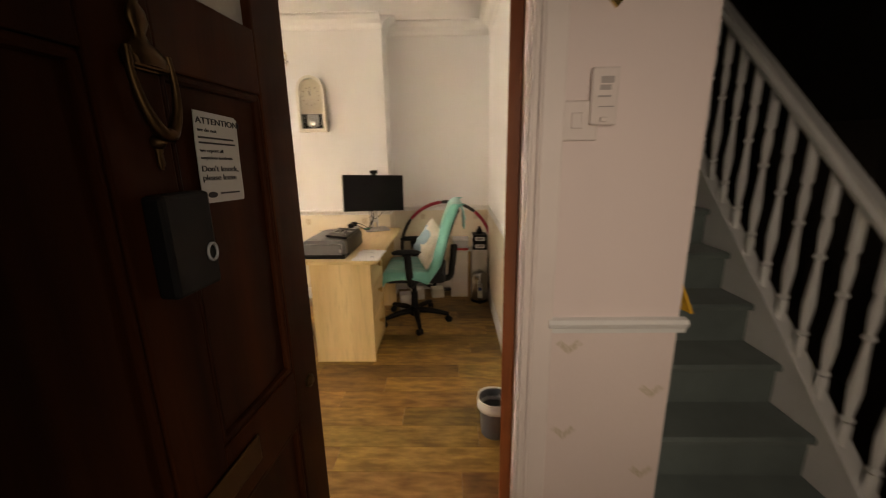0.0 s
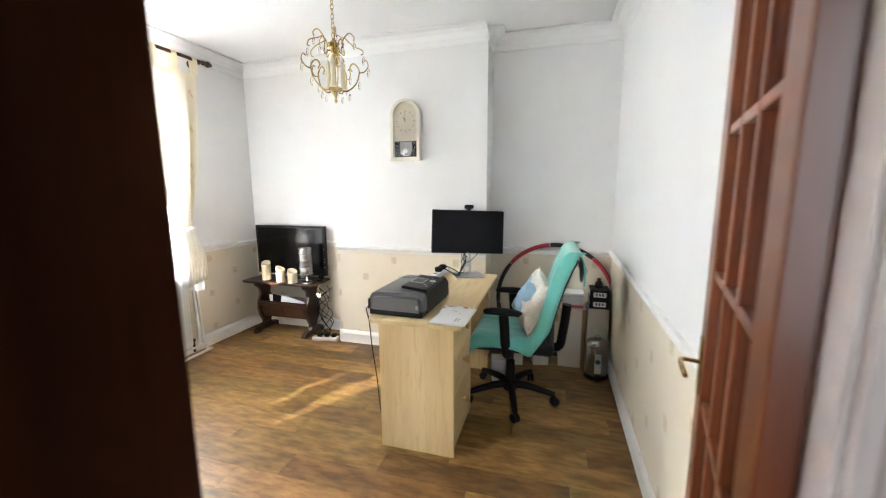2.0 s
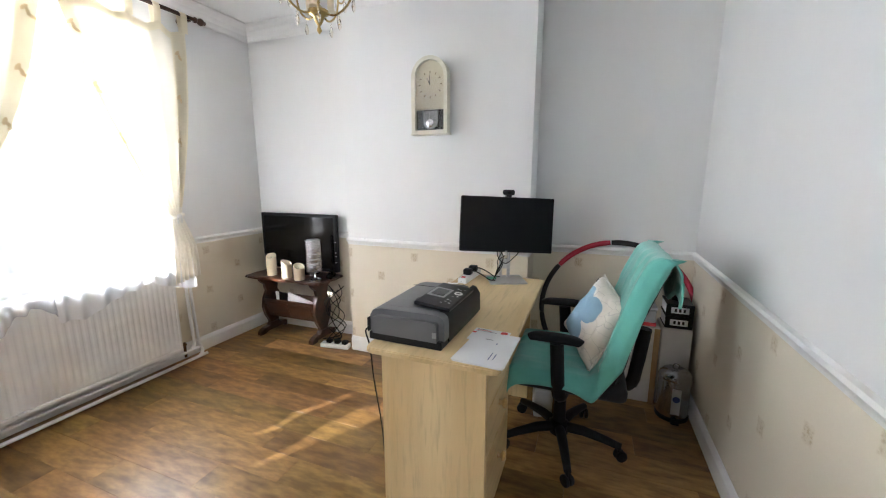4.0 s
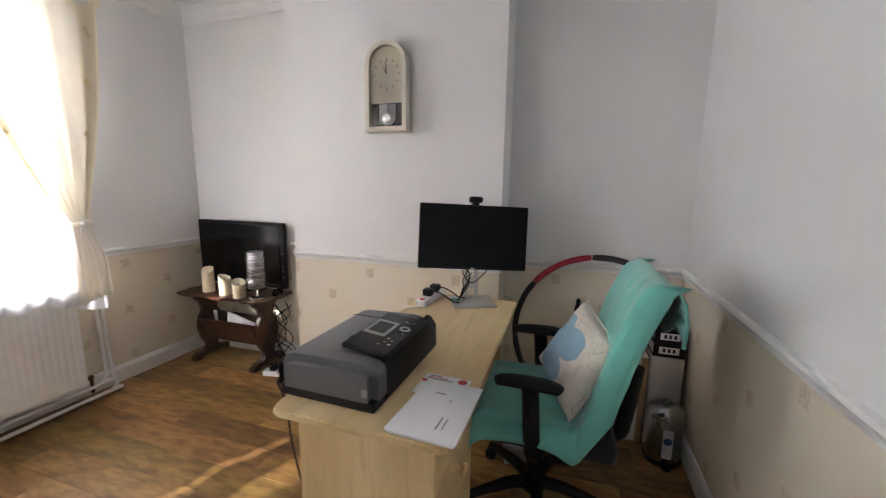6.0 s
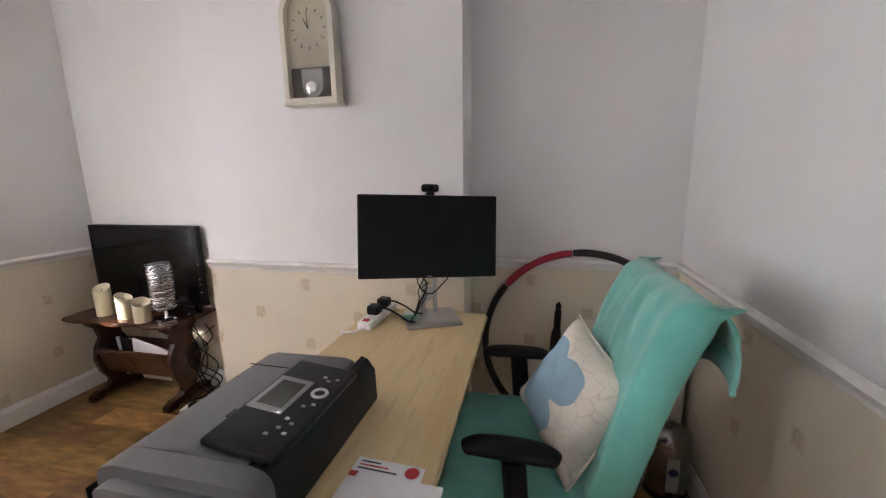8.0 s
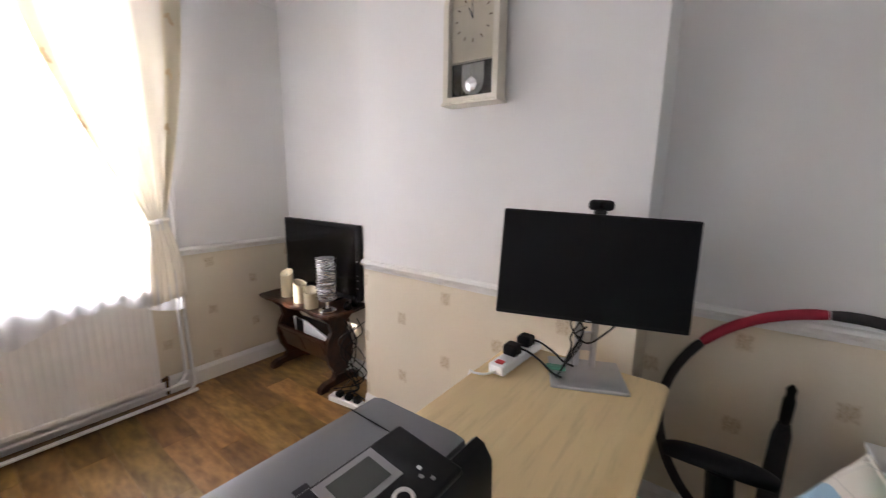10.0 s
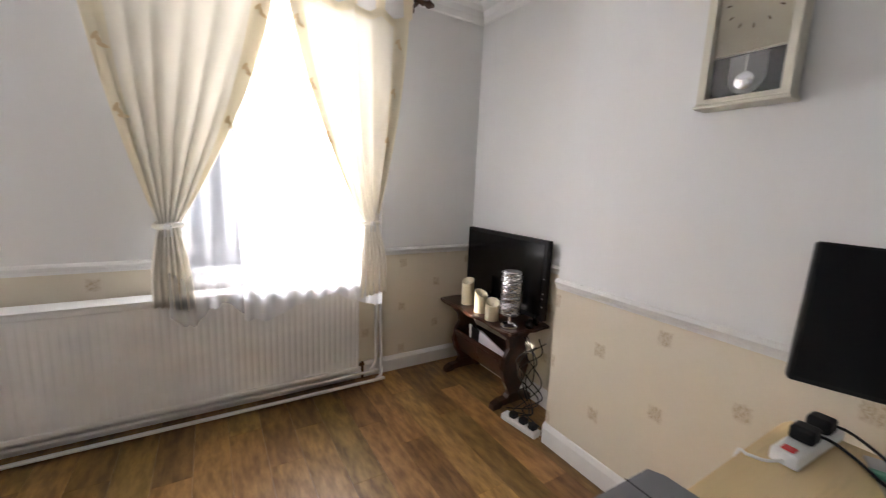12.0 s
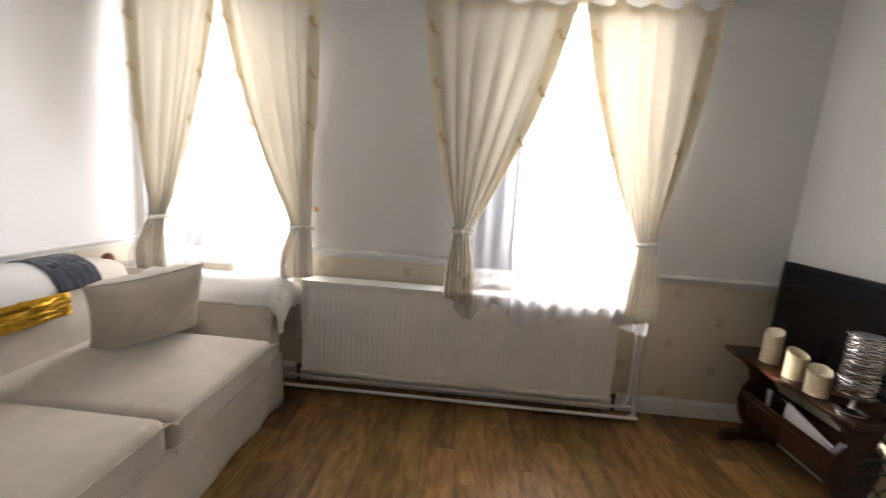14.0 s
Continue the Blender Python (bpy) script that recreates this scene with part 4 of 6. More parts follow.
for k in range(3):
    part("print_bar", boxed(-0.06, 0.026 + 0.009 * k, 0.0018, 0.02 - 0.02 * k, 0.0295 + 0.009 * k, 0.0022), RED if k == 1 else INK, card2)

# monitor with webcam
mon = thing("monitor", "black widescreen monitor on a silver stand", "monitor", pose(-0.555, 3.785, TOPZ, 0, 0, 23.5))
bm = bmesh.new()
box(bm, -0.105, -0.115, 0, 0.105, 0.075, 0.010, 0.004)
part("foot_plate", bm, SILVER, mon, "brushed silver foot plate")
bm = bmesh.new()
for x0, x1 in ((-0.032, -0.016), (0.016, 0.032)):
    box(bm, x0, 0.02, 0.010, x1, 0.045, 0.30, 0.003)
box(bm, -0.016, 0.028, 0.06, 0.016, 0.04, 0.12, 0.002)
box(bm, -0.016, 0.028, 0.17, 0.016, 0.04, 0.30, 0.002)
part("stand_column", bm, SILVER, mon, "silver slotted stand column")
head = part("screen_housing", boxed(-0.268, -0.006, -0.158, 0.268, 0.03, 0.158, 0.005), BLACK_PLASTIC, mon)
head.matrix_basis = pose(0.0, -0.005, 0.326, -7, 2.4)
part("screen", boxed(-0.262, -0.0075, -0.146, 0.262, -0.0062, 0.152), MATT_SCREEN, head, "matt black screen, switched off")
part("rear_bulge", boxed(-0.12, 0.03, -0.1, 0.12, 0.055, 0.1, 0.012), BLACK_PLASTIC, head)
part("maker_mark", boxed(-0.008, -0.0075, -0.154, 0.008, -0.0062, -0.150), SILVER, head)
bm = bmesh.new()
for k in range(4):
    ph = k * 1.7
    tube(bm, curve_pts([(-0.03 + 0.02 * math.sin(ph + j * 1.3), 0.01 - 0.012 * math.cos(j * 2.1 + ph), 0.17 - 0.035 * j + 0.01 * k) if j < 4 else (-0.06 - 0.01 * k, 0.0 - 0.03 * k, 0.02) for j in range(5)], 30), 0.0026, 6)
tube(bm, curve_pts([(0.04, 0.03, 0.2), (0.075, 0.0, 0.17), (0.04, -0.012, 0.13), (0.0, -0.01, 0.1), (-0.035, 0.0, 0.12), (0.0, 0.02, 0.14)], 30), 0.0026, 6)
part("cable", bm, BLACK_PLASTIC, mon, "tangled black cables round the stand", 60)
cam_t = thing("webcam", "small black webcam clipped on the monitor", "webcam", mon.matrix_basis @ head.matrix_basis @ pose(0.005, 0.01, 0.158))
bm = bmesh.new()
box(bm, -0.034, -0.02, 0.012, 0.034, 0.016, 0.042, 0.011, 3)
part("body", bm, BLACK_PLASTIC, cam_t, "", 50)
part("clip", boxed(-0.015, -0.018, 0.0, 0.015, 0.025, 0.013, 0.003), BLACK_PLASTIC, cam_t)
bm = bmesh.new()
lathe(bm, [(0.009, 0), (0.009, 0.003), (0.006, 0.004)], 16, pose(0, -0.02, 0.027, 90))
part("lens", bm, BLACK_GLOSS, cam_t)

# power strip with plugs, and the small green stick
ps = thing("power_strip", "white power strip with red switch and plugs", "power strip", pose(-0.757, 3.735, TOPZ, 0, 0, -3))
part("body", boxed(-0.027, -0.13, 0.0, 0.027, 0.13, 0.032, 0.006), UPVC, ps)
part("switch", boxed(-0.012, -0.117, 0.030, 0.012, -0.095, 0.036, 0.002), RED, ps, "red rocker switch")
for y in (-0.03, 0.06):
    pl = part("plug", boxed(-0.024, y - 0.026, 0.032, 0.024, y + 0.022, 0.068, 0.009, 3), BLACK_PLASTIC, ps, "black mains plug")
    bm = bmesh.new()
    tube(bm, curve_pts([(0.0, y, 0.05), (0.04, y + 0.01, 0.052), (0.09, y + 0.015, 0.03), (0.13, y + 0.005, 0.012), (0.17, y - 0.02, 0.02)], 16), 0.0035, 6)
    part("lead", bm, BLACK_PLASTIC, pl, "", 60)
bm = bmesh.new()
tube(bm, curve_pts([(0, -0.13, 0.012), (-0.02, -0.16, 0.008), (-0.05, -0.17, 0.006), (-0.072, -0.165, -0.01), (-0.09, -0.15, -0.2), (-0.085, -0.1, -0.5)], 20), 0.0035, 6)
part("mains_lead", bm, UPVC, ps, "", 60)
GREEN = plain("pale_green_plastic", (0.10, 0.32, 0.22), 0.3)
st = thing("usb_stick", "small pale green plastic stick on the stand foot", "usb stick", pose(-0.627, 3.735, TOPZ + 0.0102, 0, 0, 20))
bm = bmesh.new()
box(bm, -0.03, -0.012, 0, 0.03, 0.012, 0.012, 0.004)
part("case", bm, GREEN, st)

# ---- swivel chair with mint throw ----
chair = thing("office_chair", "black swivel office chair with adjustable arms", "chair", pose(-0.14, 3.42, 0))
BX, BY = -0.05, 0.04
bm = bmesh.new()
lathe(bm, [(0.045, 0.06), (0.05, 0.075), (0.05, 0.115), (0.032, 0.13), (0.028, 0.26), (0.02, 0.265), (0.018, 0.40)], 20, pose(BX, BY, 0))
part("gas_column", bm, BLACK_PLASTIC, chair, "", 40)
for k in range(5):
    a = radians(-78 + 72 * k)
    c, s_ = math.cos(a), math.sin(a)
    bm = bmesh.new()
    tube(bm, [(0.03 * c, 0.03 * s_, 0.098), (0.12 * c, 0.12 * s_, 0.10), (0.22 * c, 0.22 * s_, 0.085), (0.29 * c, 0.29 * s_, 0.07)], 0.02, 10, radii=[0.026, 0.024, 0.02, 0.017])
    leg = part("leg", bm, BLACK_PLASTIC, chair, "", 60)
    leg.location = (BX, BY, 0)
    bm = bmesh.new()
    for off in (-0.013, 0.013):
        lathe(bm, [(0.002, -0.009), (0.024, -0.008), (0.027, -0.004), (0.027, 0.004), (0.024, 0.008), (0.002, 0.009)], 16, pose(0.29 * c, 0.29 * s_, 0.027, 0, 0, math.degrees(a) + 35) @ pose(0, off, 0, 90))
    tube(bm, [(0.285 * c, 0.285 * s_, 0.075), (0.285 * c, 0.285 * s_, 0.03)], 0.008, 8)
    part("caster", bm, BLACK_PLASTIC, leg, "", 50)
part("seat_mechanism", boxed(-0.14, -0.10, 0.385, 0.14, 0.10, 0.43, 0.012), BLACK_PLASTIC, chair)
bm = bmesh.new()
box(bm, -0.25, -0.245, 0.425, 0.22, 0.245, 0.50, 0.03, 4)
part("seat", bm, SEAT_BLACK, chair, "", 50)
BACK_PTS = [(0.12, 0.46), (0.145, 0.56), (0.17, 0.68), (0.21, 0.82), (0.262, 0.96), (0.285, 1.00)]
bm = bmesh.new()
prism(bm, [(x, z) for x, z in BACK_PTS] + [(x + 0.055, z + 0.0) for x, z in BACK_PTS[::-1]], 1, -0.225, 0.225)
bmesh.ops.bevel(bm, geom=[e for e in bm.edges], offset=0.018, segments=3, affect="EDGES")
part("backrest", bm, SEAT_BLACK, chair, "", 60)
bm = bmesh.new()
tube(bm, curve_pts([(0.10, 0, 0.41), (0.24, 0, 0.40), (0.27, 0, 0.50), (0.29, 0, 0.68)], 12), 0.028, 10)
part("back_bracket", bm, BLACK_PLASTIC, chair, "", 60)
for s in (-1, 1):
    bm = bmesh.new()
    tube(bm, curve_pts([(-0.03, s * 0.16, 0.415), (-0.04, s * 0.235, 0.42), (-0.05, s * 0.258, 0.46), (-0.06, s * 0.258, 0.60), (-0.065, s * 0.256, 0.66)], 16), 0.030, 8, radii=None)
    part("arm_post", bm, BLACK_PLASTIC, chair, "", 60)
    bm = bmesh.new()
    pts = curve_pts([(-0.175, s * 0.25, 0.668), (-0.14, s * 0.25, 0.682), (-0.06, s * 0.252, 0.686), (0.0, s * 0.255, 0.682), (0.03, s * 0.258, 0.668)], 16)
    vs = tube(bm, pts, 0.03, 12, radii=[0.018 + 0.018 * math.sin(min(1.0, 0.25 + 1.5 * min(i / 16, 1 - i / 16)) * 1.57) for i in range(17)])
    for v in vs:
        v.co.z = 0.676 + (v.co.z - 0.676) * 0.55
    part("arm_pad", bm, BLACK_PLASTIC, chair, "", 60)

# throw: over the seat, up the backrest and hanging behind it
bm = bmesh.new()
line = [Vector((x, 0, z)) for x, z in ((-0.270, 0.39), (-0.272, 0.45), (-0.255, 0.508), (-0.15, 0.516), (0.0, 0.514), (0.07, 0.515), (0.100, 0.545), (0.125, 0.60), (0.150, 0.70), (0.188, 0.84), (0.235, 0.965), (0.268, 1.025), (0.315, 1.038), (0.350, 0.995), (0.362, 0.92), (0.358, 0.86))]
line = curve_pts(line, 70)


def throw_pt(u, v):
    p = line[min(70, int(round(v * 70)))]
    seat = v < 0.42
    w = 0.276 if seat else 0.252 - 0.02 * (v - 0.42)
    y = (u - 0.5) * 2 * w
    drop = 0.0
    edge = abs(u - 0.5) * 2
    if seat:
        drop = -0.085 * max(0, (edge - 0.84) / 0.16) ** 1.2 * (0.85 + 0.3 * math.sin(v * 20))
        if edge > 0.9:
            y *= 1.012
    n = noise1(u * 5, v * 9, 2.0) * 0.013 + noise1(u * 14, v * 22, 4.0) * 0.005
    lift = 0.004 + abs(n)
    back = -0.075 * max(0, (edge - 0.88) / 0.12) if not seat and v < 0.78 else 0.0
    end_wave = 0.03 * math.sin(u * 9) if v > 0.93 else 0.0
    return (p.x - (lift if not seat and v < 0.8 else -lift * (v > 0.8)) - back, y, p.z + (lift if seat else 0) + drop + end_wave)


throw = thing("mint_throw", "mint green fleece throw draped over the chair", "throw", pose(-0.14, 3.42, 0))
sheet(bm, throw_pt, 44, 70)
tc_ = part("cloth", bm, TEAL, throw)
smooth(tc_, 80)
thicken(tc_, 0.007, 1.0)
bm = bmesh.new()
tube(bm, [throw_pt(i / 30, 1.0) for i in range(31)], 0.006, 6)
part("hem", bm, TEAL, throw, "", 80)


def pillow(name, label, m, w, h, t, mat, parent_group=""):
    ob = thing(name, label, "cushion", m)
    bm = bmesh.new()

    def side(sgn):
        def f(u, v):
            a, b = 2 * u - 1, 2 * v - 1
            ea, eb = 1 - abs(a) ** 2.6, 1 - abs(b) ** 2.6
            th = t * 0.5 * max(0, ea * eb) ** 0.42
            pinch = 1 - 0.07 * (1 - abs(a)) * 0 - 0.085 * (1 - b * b) * abs(a) ** 3
            pinch2 = 1 - 0.085 * (1 - a * a) * abs(b) ** 3
            wr = (0.022 * noise1(a * 1.9, b * 1.9, sgn + w) + 0.012 * noise1(a * 5 + b * 3, b * 3, sgn + w)) * max(0, ea * eb) ** 0.3
            return (a * w / 2 * pinch, sgn * th + wr, b * h / 2 * pinch2)
        return f
    sheet(bm, side(-1), 26, 26)
    sheet(bm, side(1), 26, 26)
    bmesh.ops.remove_doubles(bm, verts=bm.verts, dist=0.0005)
    bmesh.ops.recalc_face_normals(bm, faces=bm.faces)
    part("cover", bm, mat, ob, "", 80)
    bm = bmesh.new()
    n = 40
    ring = []
    for k in range(4):
        for i in range(n // 4):
            q = i / (n // 4) * 2 - 1
            a, b = ((q, -1), (1, q), (-q, 1), (-1, -q))[k]
            ring.append((a * w / 2 * (1 - 0.085 * (1 - b * b) * abs(a) ** 3), 0, b * h / 2 * (1 - 0.085 * (1 - a * a) * abs(b) ** 3)))
    tube(bm, ring, 0.004, 6, closed=True)
    part("piping", bm, mat, ob, "", 80)
    return ob


def patterned_cushion():
    m, nt, bs = material("white_cushion_with_blue_flower")
    tc = nt.nodes.new("ShaderNodeTexCoord").outputs["Object"]
    sp = nt.nodes.new("ShaderNodeSeparateXYZ")
    link(nt, tc, sp.inputs[0])
    vor = node(nt, "ShaderNodeTexVoronoi", Scale=18.0)
    vor.feature = "DISTANCE_TO_EDGE"
    link(nt, tc, vor.inputs["Vector"])
    lines = math_node(nt, "LESS_THAN", vor.outputs["Distance"], 0.018)
    blob = None
    for cx, cz, r in ((-0.07, -0.04, 0.075), (0.0, 0.035, 0.062), (-0.09, 0.045, 0.066), (-0.02, -0.09, 0.058)):
        dx, dz = math_node(nt, "SUBTRACT", sp.outputs[0], cx), math_node(nt, "SUBTRACT", sp.outputs[2], cz)
        d = math_node(nt, "SQRT", math_node(nt, "ADD", math_node(nt, "MULTIPLY", dx, dx), math_node(nt, "MULTIPLY", dz, dz)))
        k = math_node(nt, "LESS_THAN", d, r)
        blob = k if blob is None else math_node(nt, "MAXIMUM", blob, k)
    c = mix_rgb(nt, math_node(nt, "MULTIPLY", lines, 0.35), (0.72, 0.67, 0.58), (0.35, 0.33, 0.3))
    c = mix_rgb(nt, blob, c, (0.26, 0.40, 0.50))
    link(nt, c, bs.inputs["Base Color"])
    bs.inputs["Roughness"].default_value = 0.9
    bump(nt, bs, noise_tex(nt, tc, 400, 2), 0.3, 0.001)
    return m


pillow("patterned_cushion", "white cushion with a pale blue flower print", pose(-0.05, 3.385, 0.70, 0, 26, 30) @ pose(0, 0, 0, 0, 0, -90) @ pose(0, 0, 0, 0, 17, 0), 0.325, 0.325, 0.14, patterned_cushion())

# ---- the alcove corner behind the chair ----
def carton(name, x0, y0, x1, y1, h, label):
    b = thing(name, label, "box", pose((x0 + x1) / 2, (y0 + y1) / 2, 0))
    w, d = (x1 - x0) / 2, (y1 - y0) / 2
    part("carton", boxed(-w, -d, 0, w, d, h - 0.003, 0.003), CARD, b)
    part("flap", boxed(-w + 0.001, -d + 0.001, h - 0.003, w - 0.001, -0.001, h, 0.001), CARD, b)
    part("flap", boxed(-w + 0.001, 0.001, h - 0.003, w - 0.001, d - 0.001, h, 0.001), CARD, b)
    return b


KRAFT = plain("brown_parcel_tape", (0.36, 0.22, 0.10), 0.4)
bx = carton("tall_box", 0.12, 4.02, 0.315, 4.21, 0.475, "tall white cardboard box standing by the wall")
bm = bmesh.new()
box(bm, 0.068, -0.0965, 0.0, 0.0985, -0.0952, 0.47)
part("tape", bm, KRAFT, bx, "brown parcel tape down the edge")
carton("tall_box", 0.325, 4.03, 0.478, 4.21, 0.48, "tall white cardboard box standing by the wall")
CLEAR = plain("cloudy_clear_plastic", (0.55, 0.56, 0.57), 0.25)
pb = thing("plastic_box", "clear plastic box with a red lid band", "storage box", pose(0.215, 4.11, 0.475))
part("tub", boxed(-0.075, -0.07, 0.02, 0.075, 0.07, 0.10, 0.008), CLEAR, pb)
part("lid", boxed(-0.08, -0.075, 0.10, 0.08, 0.075, 0.115, 0.004), UPVC, pb)
part("red_base", boxed(-0.078, -0.072, 0.0, 0.078, 0.072, 0.022, 0.004), RED, pb)


def binder(x, y, z):
    b = thing("ring_binder", "black ring binder with white spine label, lying flat", "binder", pose(x, y, z), group="ring binders on the box")
    bm = bmesh.new()
    box(bm, -0.07, -0.085, 0, 0.07, 0.085, 0.006, 0.002)
    box(bm, -0.07, -0.085, 0.066, 0.07, 0.085, 0.072, 0.002)
    box(bm, -0.07, -0.085, 0.006, 0.07, -0.079, 0.066, 0.001)
    part("cover", bm, BLACK_PLASTIC, b)
    part("pages", boxed(-0.066, -0.078, 0.007, 0.066, 0.08, 0.06), PAPER_SHEET, b)
    lb = part("spine_label", boxed(-0.045, -0.0862, 0.018, 0.045, -0.0851, 0.054), PAPER_SHEET, b, "white spine label")
    for k in range(3):
        part("print_bar", boxed(-0.028 + 0.022 * k, -0.0868, 0.026, -0.016 + 0.022 * k, -0.0863, 0.046), INK, lb)


binder(0.405, 4.12, 0.481)
binder(0.405, 4.12, 0.554)
bd = thing("bottle_top", "dark bottle lying among the files", "bottle", pose(0.405, 4.14, 0.627))
bm = bmesh.new()
lathe(bm, [(0.03, 0), (0.032, 0.01), (0.028, 0.035), (0.015, 0.05), (0.014, 0.07), (0.002, 0.072)], 18)
part("glass", bm, BLACK_GLOSS, bd, "", 50)

# pedal bin
STEEL = plain("brushed_stainless_steel", (0.42, 0.42, 0.42), 0.24, 1.0, vary=0.1, fine=200)
pbn = thing("pedal_bin", "small stainless steel pedal bin with domed lid", "pedal bin", pose(0.395, 3.93, 0))
bm = bmesh.new()
lathe(bm, [(0.083, 0), (0.085, 0.006), (0.085, 0.02), (0.08, 0.024)], 32)
part("base", bm, BLACK_PLASTIC, pbn, "", 40)
bm = bmesh.new()
lathe(bm, [(0.080, 0.024), (0.081, 0.03), (0.081, 0.23), (0.079, 0.235)], 32)
part("drum", bm, STEEL, pbn, "", 40)
bm = bmesh.new()
lathe(bm, [(0.083, 0.235), (0.084, 0.245), (0.078, 0.262), (0.06, 0.280), (0.03, 0.291), (0.002, 0.294)], 32)
part("lid", bm, STEEL, pbn, "", 40)
bm = bmesh.new()
tube(bm, [(0.016 * math.cos(a), 0, 0.300 + 0.014 * math.sin(a)) for a in (i * 2 * math.pi / 16 for i in range(16))], 0.003, 6, closed=True)
part("ring_handle", bm, STEEL, pbn, "", 60)
part("pedal", boxed(-0.02, -0.115, 0.006, 0.02, -0.08, 0.014, 0.003), BLACK_PLASTIC, pbn)
BLUE = plain("blue_sticker", (0.03, 0.06, 0.22), 0.4)
lab = part("label", boxed(-0.022, -0.0832, 0.05, 0.022, -0.0822, 0.20), CLEAR, pbn, "printed paper label")
bm = bmesh.new()
lathe(bm, [(0.018, 0), (0.018, 0.0008)], 20, pose(0, -0.0834, 0.14, 90))
part("blue_disc", bm, BLUE, lab, "round blue disc")

# weighted exercise hoop leaning on the wall, in padded lengths
hoop = thing("exercise_hoop", "padded exercise hoop in red and black lengths", "hoop", pose(0.075, 4.225, 0.474, -3))
FOAM_R = plain("red_foam", (0.45, 0.035, 0.06), 0.8, fine=150)
FOAM_B = plain("charcoal_foam", (0.035, 0.03, 0.03), 0.8, fine=150)
for k in range(8):
    a0 = radians(96.5 + 45 * k)
    bm = bmesh.new()
    tube(bm, [(0.458 * math.cos(a0 + radians(44.2) * i / 12), 0, 0.458 * math.sin(a0 + radians(44.2) * i / 12)) for i in range(13)], 0.0165, 10, radii=[0.0145] + [0.017] * 11 + [0.0145])
    part("foam_length", bm, FOAM_B if k % 2 or k == 2 else FOAM_R, hoop, "", 60)
# umbrella standing against the wall
um = thing("umbrella", "folded black umbrella standing against the wall", "umbrella", pose(-0.055, 4.19, 0, -2, 2))
bm = bmesh.new()
lathe(bm, [(0.004, 0), (0.006, 0.03), (0.02, 0.06), (0.03, 0.30), (0.026, 0.52), (0.018, 0.56)], 14)
part("folded_canopy", bm, SEAT_BLACK, um, "", 50)
bm = bmesh.new()
lathe(bm, [(0.012, 0.56), (0.016, 0.57), (0.017, 0.64), (0.012, 0.66), (0.014, 0.68), (0.004, 0.695)], 14)
part("handle", bm, BLACK_PLASTIC, um, "", 50)

# things on the floor under the desk
for x, y, w, h, c in ((-0.30, 3.70, 0.10, 0.16, PAPER_SHEET), (-0.22, 4.0, 0.13, 0.10, CARD), (-0.02, 4.05, 0.12, 0.09, CARD)):
    lb_ = thing("small_box", "small pale carton on the floor by the desk", "box", pose(x, y, 0, 0, 0, 12))
    part("carton", boxed(-w / 2, -0.06, 0, w / 2, 0.06, h, 0.004), c, lb_)
    part("flap", boxed(-w / 2 + 0.003, -0.055, h, w / 2 - 0.003, 0.0, h + 0.002), c, lb_)
# bin with liner by the door
GREYBIN = plain("grey_plastic_bin", (0.16, 0.17, 0.19), 0.45)
LINER = plain("white_bin_liner", (0.75, 0.75, 0.74), 0.35, bumpy=0.4, dist=0.004)
wb = thing("waste_bin", "grey plastic waste bin with white liner", "bin", pose(0.340, 2.08, 0) @ Matrix.Scale(0.88, 4))
bm = bmesh.new()
lathe(bm, [(0.07, 0), (0.073, 0.004), (0.088, 0.22), (0.092, 0.23), (0.086, 0.23), (0.07, 0.01)], 28)
part("tub", bm, GREYBIN, wb, "", 40)
bm = bmesh.new()
vs = lathe(bm, [(0.08, 0.16), (0.089, 0.234), (0.097, 0.236), (0.099, 0.20), (0.098, 0.175)], 36, cap=False)
for v in vs:
    v.co.z += 0.006 * noise1(v.co.x * 40, v.co.y * 40, 3)
ln = part("liner", bm, LINER, wb, "crumpled white liner folded over the rim", 70)
thicken(ln, 0.001)

# clock
CREAM = plain("cream_clock_face", (0.60, 0.54, 0.40), 0.5, vary=0.15)
PALE_WOOD = plain("pale_silver_painted_wood", (0.70, 0.66, 0.56), 0.35, 0.2, vary=0.12)
ck = thing("wall_clock", "arched pale wall clock with a pendulum", "clock", pose(-1.105, CHY, 1.608) @ Matrix.Diagonal((0.95, 1, 0.97, 1)))


def arch(w, h0, h1, n=16):
    r = w
    return [(-w, h0), (w, h0)] + [(r * math.cos(math.pi * i / n), h1 - r + r * math.sin(math.pi * i / n)) for i in range(n + 1)]


bm = bmesh.new()
prism(bm, arch(0.118, 0.012, 0.478), 1, -0.045, -0.001)
part("case", bm, PALE_WOOD, ck)
bm = bmesh.new()
o, i_ = arch(0.128, 0.012, 0.488), arch(0.104, 0.03, 0.464)
ov0, iv0 = [bm.verts.new((x, -0.075, z)) for x, z in o], [bm.verts.new((x, -0.075, z)) for x, z in i_]
ov1, iv1 = [bm.verts.new((x, -0.012, z)) for x, z in o], [bm.verts.new((x, -0.0452, z)) for x, z in i_]
n_ = len(o)
for k in range(n_):
    j = (k + 1) % n_
    bm.faces.new((ov0[k], ov0[j], iv0[j], iv0[k]))
    bm.faces.new((ov1[j], ov1[k], ov0[k], ov0[j])[::-1])
    bm.faces.new((iv0[k], iv0[j], iv1[j], iv1[k]))
bmesh.ops.recalc_face_normals(bm, faces=bm.faces)
part("rim", bm, PALE_WOOD, ck, "silvery arched rim")
bm = bmesh.new()
box(bm, -0.134, -0.082, 0.0, 0.134, -0.001, 0.010, 0.003)
box(bm, -0.130, -0.079, 0.0105, 0.130, -0.001, 0.018, 0.003)
